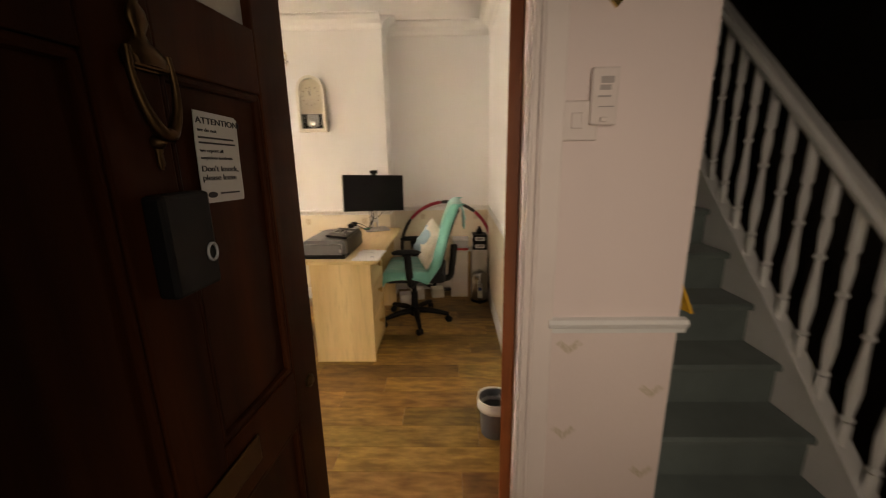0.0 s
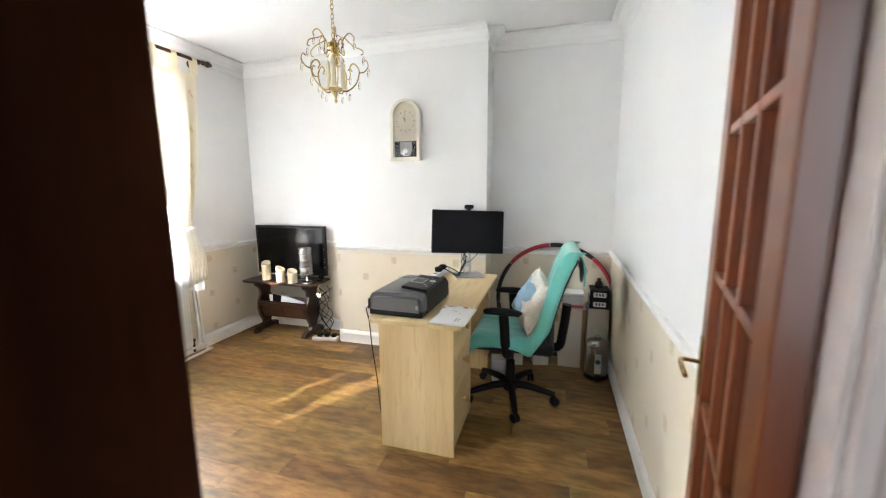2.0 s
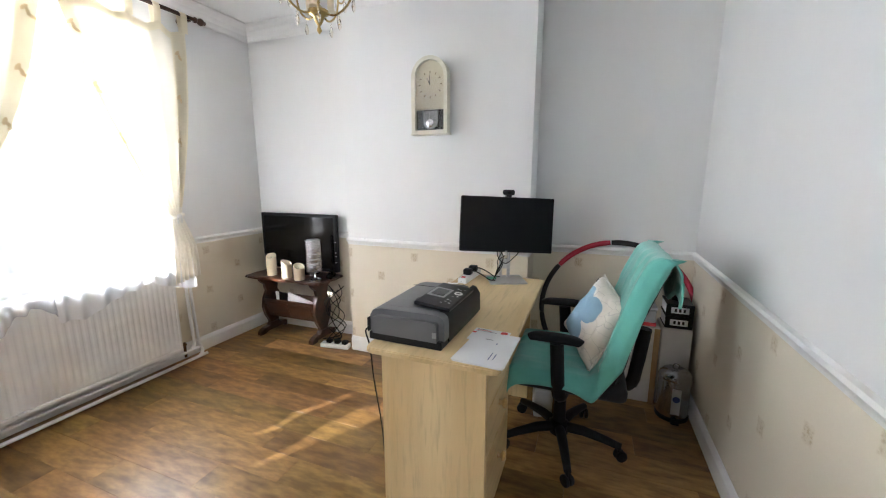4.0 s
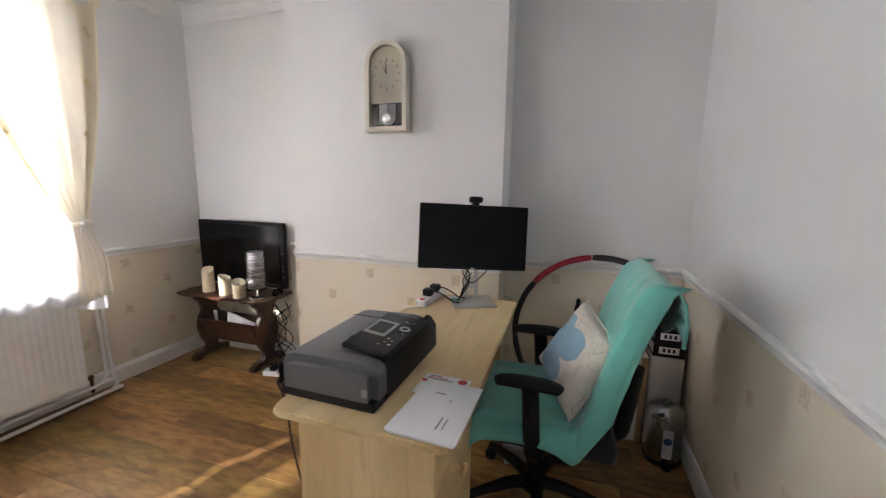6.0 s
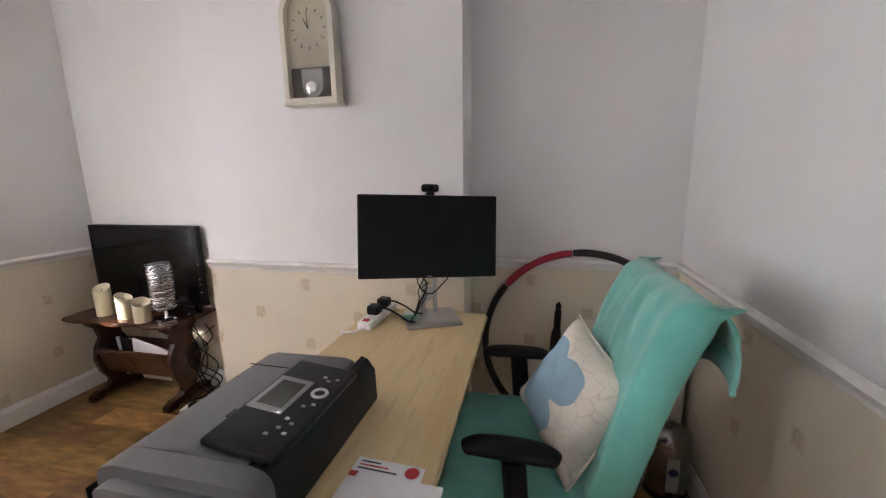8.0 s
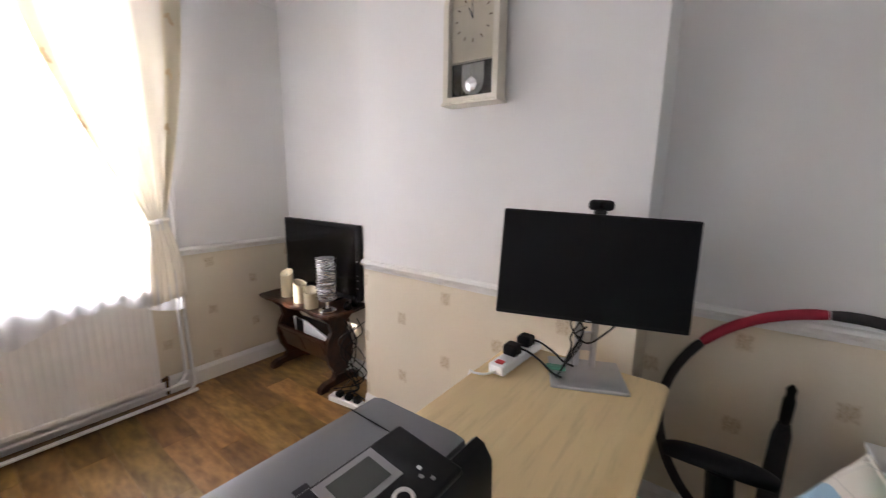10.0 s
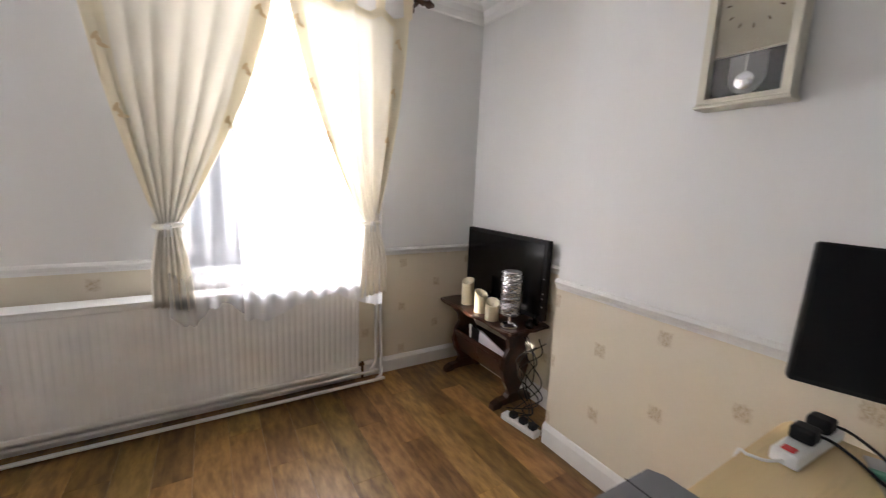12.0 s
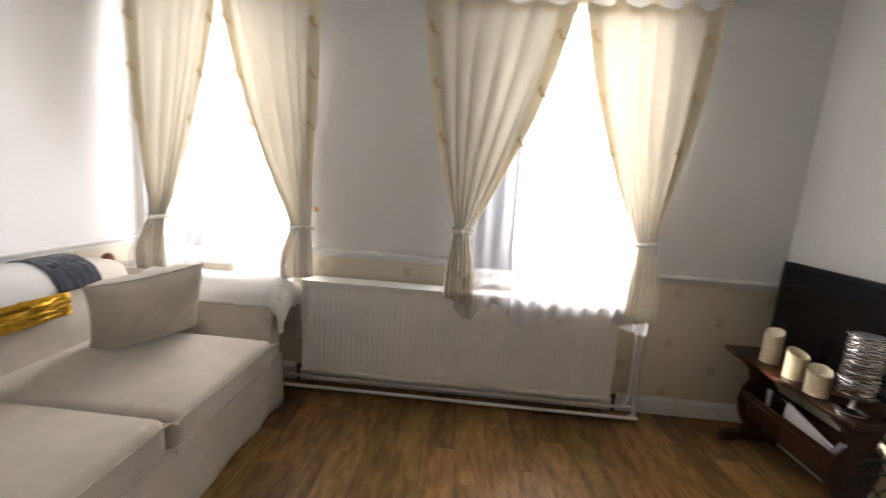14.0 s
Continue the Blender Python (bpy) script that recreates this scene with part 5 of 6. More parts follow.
part("plinth", bm, PALE_WOOD, ck)
bm = bmesh.new()
prism(bm, arch(0.103, 0.165, 0.463), 1, -0.052, -0.0455)
face = part("dial", bm, CREAM, ck, "cream dial with printed scroll corners")
for k in range(12):
    a = radians(30 * k)
    part("numeral", boxed(-0.0025, -0.0006, -0.007, 0.0025, 0.0, 0.007), OLD_BRASS, face).matrix_basis = pose(0.078 * math.sin(a), -0.0521, 0.315 + 0.078 * math.cos(a), 0, math.degrees(a))
bm = bmesh.new()
prism(bm, [(-0.003, 0.0), (0.003, 0), (0.0015, 0.045), (0, 0.05), (-0.0015, 0.045)], 1, -0.0545, -0.053)
part("hour_hand", bm, BLACK_PLASTIC, face).matrix_basis = pose(0, 0, 0.315, 0, -28)
bm = bmesh.new()
prism(bm, [(-0.0022, 0.0), (0.0022, 0), (0.001, 0.066), (0, 0.072), (-0.001, 0.066)], 1, -0.0565, -0.055)
part("minute_hand", bm, BLACK_PLASTIC, face).matrix_basis = pose(0, 0, 0.315, 0, -4)
part("pendulum_box", boxed(-0.103, -0.0475, 0.031, 0.103, -0.0455, 0.160), BLACK_GLOSS, ck, "dark mirrored pendulum box")
bm = bmesh.new()
prism(bm, [(-0.052, 0.155), (-0.052, 0.085)] + [(0.052 * -math.cos(math.pi * i / 10), 0.085 - 0.048 * math.sin(math.pi * i / 10)) for i in range(11)] + [(0.052, 0.155)], 1, -0.0492, -0.048)
part("mirror_plate", bm, LCD_FRAME, ck, "grey arched back plate")
bm = bmesh.new()
lathe(bm, [(0.003, -0.004), (0.024, -0.002), (0.027, 0.001), (0.02, 0.005), (0.003, 0.007)], 24, pose(0.0, -0.060, 0.075, 90))
tube(bm, [(0, -0.059, 0.09), (0, -0.059, 0.162)], 0.002, 6)
part("pendulum", bm, CHROME, ck, "shiny pendulum bob", 50)
ckg = part("glass", boxed(-0.102, -0.0700, 0.032, 0.102, -0.0685, 0.36), PANE, ck)
ckg.visible_shadow = False

# chandelier
CRYSTAL = glass("crystal_drop", (0.97, 0.93, 0.85), 0.03)
GOLD = plain("antique_gold_metal", (0.50, 0.36, 0.14), 0.28, 1.0, vary=0.2)
CANDLE = plain("ivory_candle_tube", (0.72, 0.64, 0.45), 0.5)
ch = thing("chandelier", "antique gold scroll-arm chandelier with crystal drops", "chandelier", pose(-0.945, 2.69, 1.79) @ Matrix.Diagonal((0.93, 0.93, 1, 1)))
bm = bmesh.new()
lathe(bm, [(0.002, -0.01), (0.009, 0.0), (0.004, 0.012), (0.013, 0.025), (0.02, 0.04), (0.034, 0.048), (0.034, 0.056), (0.02, 0.062), (0.006, 0.075), (0.005, 0.19), (0.012, 0.2), (0.026, 0.215), (0.03, 0.23), (0.022, 0.24), (0.03, 0.248), (0.012, 0.26), (0.004, 0.275)], 20)
part("stem", bm, GOLD, ch, "", 45)
bm = bmesh.new()
zc = 0.285
while zc < CEIL - 1.80 - 0.05:
    lk = [(0.008 * math.cos(a), 0.0, zc + 0.013 * math.sin(a)) for a in (i * 2 * math.pi / 12 for i in range(12))]
    if int(zc * 1000 / 20) % 2:
        lk = [(y, x, z) for x, y, z in lk]
    tube(bm, lk, 0.0018, 5, closed=True)
    zc += 0.020
part("chain", bm, GOLD, ch, "", 60)
bm = bmesh.new()
lathe(bm, [(0.006, CEIL - 1.80 - 0.055), (0.02, CEIL - 1.80 - 0.045), (0.045, CEIL - 1.80 - 0.02), (0.05, CEIL - 1.80 - 0.001)], 24)
part("ceiling_rose", bm, GOLD, ch, "", 45)


def drop(bm, x, y, z, h):
    lathe(bm, [(0.0008, 0), (0.0009, -0.012), (0.004, -0.016), (0.0075, -0.016 - h * 0.45), (0.005, -0.016 - h * 0.8), (0.0008, -0.016 - h)], 6, pose(x, y, z, 0, 0, 17) @ Matrix.Diagonal((1, 0.6, 1, 1)))


for k in range(5):
    m = pose(0, 0, 0, 0, 0, 72 * k + 20)
    arm = bmesh.new()
    tube(arm, [m @ p for p in curve_pts([(0.02, 0, 0.05), (0.06, 0, 0.045), (0.105, 0, 0.08), (0.12, 0, 0.135), (0.095, 0, 0.165), (0.075, 0, 0.15), (0.085, 0, 0.13)], 26)], 0.0035, 6)
    tube(arm, [m @ p for p in curve_pts([(0.12, 0, 0.125), (0.145, 0, 0.13), (0.165, 0, 0.155), (0.155, 0, 0.18), (0.142, 0, 0.172)], 16)], 0.0028, 6)
    tube(arm, [m @ p for p in curve_pts([(0.02, 0, 0.225), (0.05, 0, 0.20), (0.045, 0, 0.26), (0.075, 0, 0.295), (0.10, 0, 0.28), (0.098, 0, 0.262)], 22)], 0.003, 6)
    tube(arm, [m @ p for p in curve_pts([(0.055, 0.0, 0.275), (0.09, 0.03, 0.25), (0.13, 0.03, 0.235), (0.14, 0.02, 0.215), (0.128, 0.02, 0.21)], 14)], 0.0025, 6)
    part("scroll_arm", arm, GOLD, ch, "", 60)
    for x, y, z, h in ((0.165, 0, 0.155, 0.034), (0.10, 0, 0.27, 0.03), (0.14, 0.02, 0.213, 0.032), (0.12, 0, 0.10, 0.036), (0.07, 0, 0.045, 0.03)):
        p = m @ Vector((x, y, z))
        bm = bmesh.new()
        drop(bm, p.x, p.y, p.z, h)
        part("crystal_drop", bm, CRYSTAL, ch, "clear pointed crystal drop", 20)
    if k < 3:
        mm = pose(0, 0, 0, 0, 0, 120 * k + 50)
        bm = bmesh.new()
        p = mm @ Vector((0.042, 0, 0.055))
        lathe(bm, [(0.016, 0), (0.018, 0.006), (0.0115, 0.01), (0.0115, 0.085), (0.009, 0.088), (0.011, 0.105), (0.006, 0.125), (0.001, 0.135)], 14, pose(*p))
        part("candle_tube", bm, CANDLE, ch, "ivory candle tube with bulb", 40)

# ---- television corner ----
tab = thing("side_table", "dark oak magazine-rack side table with carved ends", "side table", pose(-2.435, 4.115, 0))
TT = 0.525
bm = bmesh.new()
edge = []
for i in range(41):
    u = i / 40 * 2 - 1
    edge.append((u * 0.385, -0.155 - 0.012 * math.cos(u * 9) * (1 - u * u) - 0.012 * (abs(u) < 0.92)))
edge += [(0.395, -0.11), (0.385, -0.04), (0.397, 0.03), (0.385, 0.10)]
edge += [(-x, -y) for x, y in edge[:]][:41]
edge += [(-0.395, 0.11 - 0.02), (-0.385, 0.03), (-0.397, -0.03), (-0.387, -0.10)]
prism(bm, edge, 2, TT - 0.020, TT)
bmesh.ops.bevel(bm, geom=[e for e in bm.edges if e.verts[0].co.z > TT - 1e-4 and e.verts[1].co.z > TT - 1e-4], offset=0.006, segments=2, affect="EDGES")
part("tabletop", bm, OAK_DARK, tab, "polished oak top with a wavy edge")
for s in (-1, 1):
    bm = bmesh.new()
    half = [(0.045, 0.055), (0.05, 0.10), (0.085, 0.16), (0.105, 0.24), (0.09, 0.32), (0.06, 0.37), (0.075, 0.43), (0.12, 0.47), (0.13, TT - 0.02)]
    prism(bm, half + [(-y, z) for y, z in half[::-1]], 0, s * 0.27 - 0.014, s * 0.27 + 0.014)
    leg = part("end_panel", bm, OAK_DARK, tab, "shaped oak end panel")
    bm = bmesh.new()
    prism(bm, [(-0.165, 0.0), (-0.16, 0.03), (-0.12, 0.05), (-0.06, 0.055), (-0.04, 0.08), (0.04, 0.08), (0.06, 0.055), (0.12, 0.05), (0.16, 0.03), (0.165, 0.0), (0.11, 0.0), (0.09, 0.016), (-0.09, 0.016), (-0.11, 0.0)], 0, s * 0.27 - 0.022, s * 0.27 + 0.022)
    part("foot", bm, OAK_DARK, leg)
bm = bmesh.new()
for s in (-1, 1):
    prism(bm, [(s * 0.035, 0.15), (s * 0.047, 0.15), (s * 0.105, 0.315), (s * 0.092, 0.32)], 0, -0.255, 0.255)
box(bm, -0.255, -0.04, 0.145, 0.255, 0.04, 0.157, 0.002)
part("magazine_rack", bm, OAK_DARK, tab, "v-shaped magazine rack between the ends")
for x0, x1 in ((-0.23, -0.01), (0.01, 0.23)):
    bm = bmesh.new()
    box(bm, x0, -0.006, -0.06, x1, 0.0, 0.06, 0.003, 1, m=pose(0, -0.077, 0.235, 19.4))
    part("rack_panel", bm, OAK_DARK, tab)
bk = thing("magazines", "white and dark magazines leaning in the rack", "magazines", pose(-2.435, 4.115, 0))
for k, (x, w, a, c) in enumerate(((0.05, 0.13, 14, PAPER_SHEET), (-0.06, 0.12, 9, BLACK_PLASTIC), (-0.13, 0.09, 4, PAPER_SHEET))):
    part("magazine", boxed(-w, -0.006, 0, w, 0.006, 0.19, 0.001), c, bk).matrix_basis = pose(x, -0.02 + 0.018 * k, 0.165, 8, a, 0)

tv = thing("television", "black flat television on the side table", "television", pose(-2.427, 4.20, TT))
part("housing", boxed(-0.392, -0.018, 0.035, 0.392, 0.022, 0.515, 0.006), BLACK_PLASTIC, tv)
part("screen", boxed(-0.366, -0.0195, 0.065, 0.366, -0.0182, 0.492), BLACK_GLOSS, tv, "glossy black screen, switched off")
part("stand", boxed(-0.16, -0.05, 0.0, 0.16, 0.05, 0.012, 0.004), BLACK_GLOSS, tv)
part("neck", boxed(-0.04, -0.012, 0.012, 0.04, 0.012, 0.04, 0.003), BLACK_PLASTIC, tv)
for z in (0.12, 0.17, 0.20, 0.29):
    part("side_light", boxed(0.376, -0.0192, z, 0.386, -0.0178, z + 0.006), SILVER, tv)


def pillar_candle(x, y, h, r, tilt):
    c = thing("pillar_candle", "ivory pillar candle with a slanted top", "candle", pose(x, y, TT, 0, 0, tilt), group="candles on the side table")
    bm = bmesh.new()
    vs = lathe(bm, [(r, 0), (r, h * 0.5), (r, h), (r * 0.8, h - 0.012), (0.002, h - 0.02)], 28, cap=False)
    for v in vs:
        if v.co.z > h * 0.6:
            v.co.z += 0.018 * math.sin(math.atan2(v.co.y, v.co.x)) * min(1, math.hypot(v.co.x, v.co.y) / r) + 0.004 * noise1(v.co.x * 60, v.co.y * 60, h)
    part("wax", bm, WAX, c, "", 50)
    bm = bmesh.new()
    tube(bm, [(0, 0, h - 0.02), (0.001, 0, h - 0.008)], 0.0015, 6)
    part("wick", bm, BLACK_PLASTIC, c)


pillar_candle(-2.61, 4.05, 0.165, 0.041, 30)
pillar_candle(-2.43, 4.03, 0.128, 0.041, 100)
pillar_candle(-2.28, 4.005, 0.112, 0.043, 60)

lamp = thing("table_lamp", "chrome table lamp with a silver wire shade", "table lamp", pose(-2.135, 4.02, TT))
bm = bmesh.new()
lathe(bm, [(0.052, 0), (0.054, 0.004), (0.052, 0.014), (0.04, 0.02), (0.012, 0.024), (0.008, 0.03), (0.008, 0.075)], 28)
part("base", bm, CHROME, lamp, "polished chrome base", 40)
bm = bmesh.new()
pts = []
for i in range(36 * 34):
    a, k = 2 * math.pi * i / 36, i / 36
    rr = 0.057 + 0.003 * math.sin(k * 2.3) + 0.006 * noise1(math.cos(a) * 4, math.sin(a) * 4, k * 1.1)
    pts.append((rr * math.cos(a), rr * math.sin(a), 0.085 + 0.0072 * k + 0.010 * noise1(math.cos(a) * 5, math.sin(a) * 5, k * 0.9 + 9)))
tube(bm, pts, 0.0023, 5)
part("shade", bm, CHROME, lamp, "wound silver wire shade", 60)
bm = bmesh.new()
lathe(bm, [(0.045, 0.075), (0.05, 0.08), (0.05, 0.33), (0.048, 0.335)], 24)
part("shade_core", bm, GREY_PLASTIC, lamp, "", 40)

# small dark ornaments and set-top box beside the lamp
for x, y, h, r in ((-2.09, 4.19, 0.10, 0.022), (-2.07, 4.12, 0.05, 0.028)):
    o_ = thing("ornament", "small dark blue glass ornament on the table", "ornament", pose(x, y, TT), group="ornaments")
    bm = bmesh.new()
    lathe(bm, [(r * 0.7, 0), (r, h * 0.2), (r * 0.9, h * 0.6), (r * 0.4, h * 0.85), (r * 0.45, h)], 18)
    part("body", bm, BLACK_GLOSS, o_, "", 50)

# socket block and tangled leads on the floor by the chimney
ex = thing("extension_lead", "white extension socket with tangled black leads", "extension lead", pose(-1.95, 3.99, 0, 0, 0, 8))
part("block", boxed(-0.12, -0.03, 0.0, 0.12, 0.03, 0.035, 0.006), UPVC, ex)
for x in (-0.05, 0.02, 0.085):
    part("plug", boxed(x - 0.022, -0.022, 0.035, x + 0.022, 0.022, 0.065, 0.008), BLACK_PLASTIC, ex)
for k in range(6):
    bm = bmesh.new()
    ph = k * 1.13
    pts = [(-0.12 + 0.05 * k, 0.02, 0.05)] + [(-0.06 + 0.07 * math.sin(ph + j * 1.9), 0.13 + 0.05 * math.cos(ph * 2 + j * 1.4), 0.02 + 0.11 * j + 0.03 * math.sin(ph)) for j in range(5)]
    tube(bm, curve_pts(pts, 34), 0.0035, 6)
    part("lead", bm, BLACK_PLASTIC, ex, "", 60)

# ---- radiator and pipes under the windows ----
rad = thing("radiator", "long white panel radiator under the windows", "radiator", pose(XW, 0, 0))
RY0, RY1, RZ0, RZ1 = 1.455, 3.315, 0.132, 0.718
FX = 0.165
bm = bmesh.new()
n_rib = 56
pts = []
for i in range(n_rib):
    y0 = RY0 + 0.012 + (RY1 - RY0 - 0.024) * i / n_rib
    w = (RY1 - RY0 - 0.024) / n_rib
    pts += [(FX - 0.004, y0), (FX - 0.004, y0 + w * 0.2), (FX - 0.002, y0 + w * 0.45), (FX - 0.002, y0 + w * 0.75)]
pts += [(FX - 0.004, RY1 - 0.012), (FX - 0.03, RY1 - 0.012), (FX - 0.03, RY0 + 0.012)]
prism(bm, pts, 2, RZ0 + 0.03, RZ1 - 0.035)
part("panel", bm, RAD_WHITE, rad, "vertically ribbed white panel")
bm = bmesh.new()
box(bm, FX - 0.03, RY0, RZ0, FX + 0.001, RY1, RZ0 + 0.032, 0.008)
box(bm, FX - 0.03, RY0, RZ1 - 0.037, FX + 0.001, RY1, RZ1 - 0.002, 0.008)
box(bm, FX - 0.03, RY0, RZ0 + 0.03, FX + 0.0, RY0 + 0.014, RZ1 - 0.03, 0.004)
box(bm, FX - 0.03, RY1 - 0.014, RZ0 + 0.03, FX + 0.0, RY1, RZ1 - 0.03, 0.004)
part("seam_rail", bm, RAD_WHITE, rad)
part("rear_panel", boxed(0.045, RY0, RZ0, 0.07, RY1, RZ1 - 0.01, 0.006), RAD_WHITE, rad)
bm = bmesh.new()
box(bm, 0.04, RY0, RZ1 - 0.004, FX + 0.006, RY1, RZ1 + 0.004, 0.003)
part("top_cover", bm, RAD_WHITE, rad)
for y in (RY0, RY1):
    part("side_cover", boxed(0.04, y - 0.003, RZ0 + 0.005, FX - 0.001, y + 0.003, RZ1 - 0.004, 0.001), RAD_WHITE, rad)
for y in (1.75, 3.05):
    part("wall_bracket", boxed(0.0, y - 0.02, 0.2, 0.045, y + 0.02, 0.66), RAD_WHITE, rad)
for y, s in ((RY1, 1), (RY0, -1)):
    bm = bmesh.new()
    tube(bm, [(FX - 0.04, y, 0.155), (FX - 0.04, y + s * 0.05, 0.155)], 0.011, 10)
    tube(bm, [(FX - 0.04, y + s * 0.04, 0.17), (FX - 0.04, y + s * 0.04, 0.06)], 0.009, 10)
    part("valve", bm, OLD_BRASS, rad, "tarnished brass valve", 50)
pipes = thing("heating_pipes", "white painted heating pipes along the skirting", "pipes", pose(XW, 0, 0))
bm = bmesh.new()
tube(bm, curve_pts([(0.15, 1.30, 0.035), (0.15, 2.0, 0.035), (0.15, 3.38, 0.035), (0.14, 3.45, 0.037), (0.10, 3.50, 0.05), (0.05, 3.515, 0.12), (0.026, 3.515, 0.5), (0.026, 3.515, 1.30)], 60), 0.011, 10)
part("pipe", bm, GLOSS_WHITE, pipes, "", 60)
bm = bmesh.new()
tube(bm, curve_pts([(0.13, 1.30, 0.093), (0.13, 2.0, 0.093), (0.13, 3.34, 0.093), (0.115, 3.41, 0.095), (0.08, 3.455, 0.105), (0.045, 3.48, 0.16), (0.026, 3.483, 0.5), (0.026, 3.483, 1.22)], 60), 0.011, 10)
part("pipe", bm, GLOSS_WHITE, pipes, "", 60)

# ---- sofa ----
sofa = thing("sofa", "cream linen sofa with loose seat cushions", "sofa", pose(0, 0, 0))
SX0, SX1, SY0, SY1 = -2.61, -0.74, 0.36, 1.355


def puffy(bm, x0, y0, z0, x1, y1, z1, r, crown=0.02, seed=0.0, n=14):
    """A stuffed block: rounded box with crowned faces and slight unevenness."""
    vs = box(bm, x0, y0, z0, x1, y1, z1, r, 4)
    es = list({e for v in vs for e in v.link_edges})
    bmesh.ops.subdivide_edges(bm, edges=[e for e in es if e.calc_length() > 0.12], cuts=5, use_grid_fill=True)
    cx, cy, cz = (x0 + x1) / 2, (y0 + y1) / 2, (z0 + z1) / 2
    for v in bm.verts:
        a, b, c = (v.co.x - cx) / (x1 - x0) * 2, (v.co.y - cy) / (y1 - y0) * 2, (v.co.z - cz) / (z1 - z0) * 2
        if not (abs(a) <= 1.01 and abs(b) <= 1.01 and abs(c) <= 1.01):
            continue
        v.co.z += c * crown * (1 - a * a) * (1 - b * b) if c > 0 else 0
        v.co += Vector((1, 1, 1)) * 0.004 * noise1(v.co.x * 6 + seed, v.co.y * 6, v.co.z * 6)


bm = bmesh.new()
puffy(bm, SX0 - 0.012, SY0 + 0.02, 0.03, SX1 + 0.012, SY1 + 0.018, 0.31, 0.02, 0.0)
part("base", bm, SOFA_CLOTH, sofa, "", 50)
bm = bmesh.new()
sheet(bm, lambda u, v: (SX0 - 0.018 + (SX1 - SX0 + 0.036) * u, SY1 + 0.026 + 0.008 * math.sin(u * 40 + 3 * noise1(u * 3)) * (1 - v) + 0.01 * (1 - v), 0.006 + 0.30 * v), 120, 6)
sk = part("skirt", bm, SOFA_CLOTH, sofa)
smooth(sk, 70)
thicken(sk, 0.004)
bm = bmesh.new()
puffy(bm, SX0 + 0.10, SY0, 0.03, SX1 - 0.02, SY0 + 0.26, 0.83, 0.09, 0.015, 3.0)
part("backrest", bm, SOFA_CLOTH, sofa, "", 60)
ARM = [(-0.005, 0.03), (-0.005, 0.48), (-0.06, 0.555), (-0.165, 0.60), (-0.185, 0.66), (-0.15, 0.705), (-0.08, 0.72), (0.0, 0.705), (0.045, 0.66), (0.11, 0.55), (0.18, 0.40), (0.185, 0.03)]
for flip, x0 in ((1, SX0), (-1, SX1)):
    bm = bmesh.new()
    prism(bm, [(x0 + flip * x, z) for x, z in ARM], 1, SY0 + 0.02, SY1 + 0.024)
    bmesh.ops.bevel(bm, geom=[e for e in bm.edges if abs(e.verts[0].co.y - e.verts[1].co.y) < 1e-4], offset=0.02, segments=3, affect="EDGES")
    part("arm", bm, SOFA_CLOTH, sofa, "", 50)
seats = [(SX0 + 0.19, -1.745), (-1.735, -1.23), (-1.22, SX1 - 0.195)]
for k, (x0, x1) in enumerate(seats):
    bm = bmesh.new()
    puffy(bm, x0, SY0 + 0.24, 0.315, x1, SY1 + (0.085 if k == 0 else 0.065), 0.475, 0.035, 0.035, k * 7.0)
    c = part("seat_cushion", bm, SOFA_CLOTH, sofa, "", 60)
    bm = bmesh.new()
    for z in (0.345, 0.447):
        y1 = SY1 + (0.087 if k == 0 else 0.067)
        tube(bm, curve_pts([(x0 + 0.012, SY0 + 0.6, z), (x0 + 0.006, y1 - 0.03, z), (x0 + 0.04, y1 - 0.004, z), (x1 - 0.04, y1 - 0.004, z), (x1 - 0.006, y1 - 0.03, z), (x1 - 0.012, SY0 + 0.6, z)], 30), 0.005, 6)
    part("piping", bm, SOFA_CLOTH, c, "", 60)

pillow("cream_cushion", "plain cream scatter cushion leaning in the sofa corner", pose(-2.245, 0.915, 0.66, -30, 0, -29) @ pose(0, 0, 0, 0, 7, 0), 0.45, 0.44, 0.22, SOFA_CLOTH)

FLUFF = cloth("white_fringed_throw", (0.80, 0.78, 0.75), vary=0.08, weave=150, sheen=0.4, depth=0.004)
at = thing("arm_throw", "white fringed throw laid over the sofa arm", "throw", pose(0, 0, 0))
sec = curve_pts([(SX0 + x, 0, z) for x, z in ((0.085, 0.608), (0.056, 0.665), (0.005, 0.715), (-0.04, 0.734), (-0.09, 0.739), (-0.16, 0.722), (-0.202, 0.68), (-0.206, 0.61), (-0.195, 0.52), (-0.19, 0.42))], 40)


def arm_throw(u, v):
    p = sec[min(40, int(round(u * 40)))]
    y = SY0 + 0.20 + (SY1 + 0.040 - SY0 - 0.20) * v
    w = 0.006 * noise1(u * 6, v * 8, 1.0)
    low = 0.007 * noise1(v * 7, 3.0) if u < 0.05 or u > 0.95 else 0
    return (p.x, y + 0.008 * noise1(u * 9, 5), p.z + abs(w) + low - 0.035 * max(0, v - 0.95) / 0.05)


bm = bmesh.new()
sheet(bm, arm_throw, 40, 40)
tp = part("cloth", bm, FLUFF, at)
smooth(tp, 80)
thicken(tp, 0.006, 1.0)
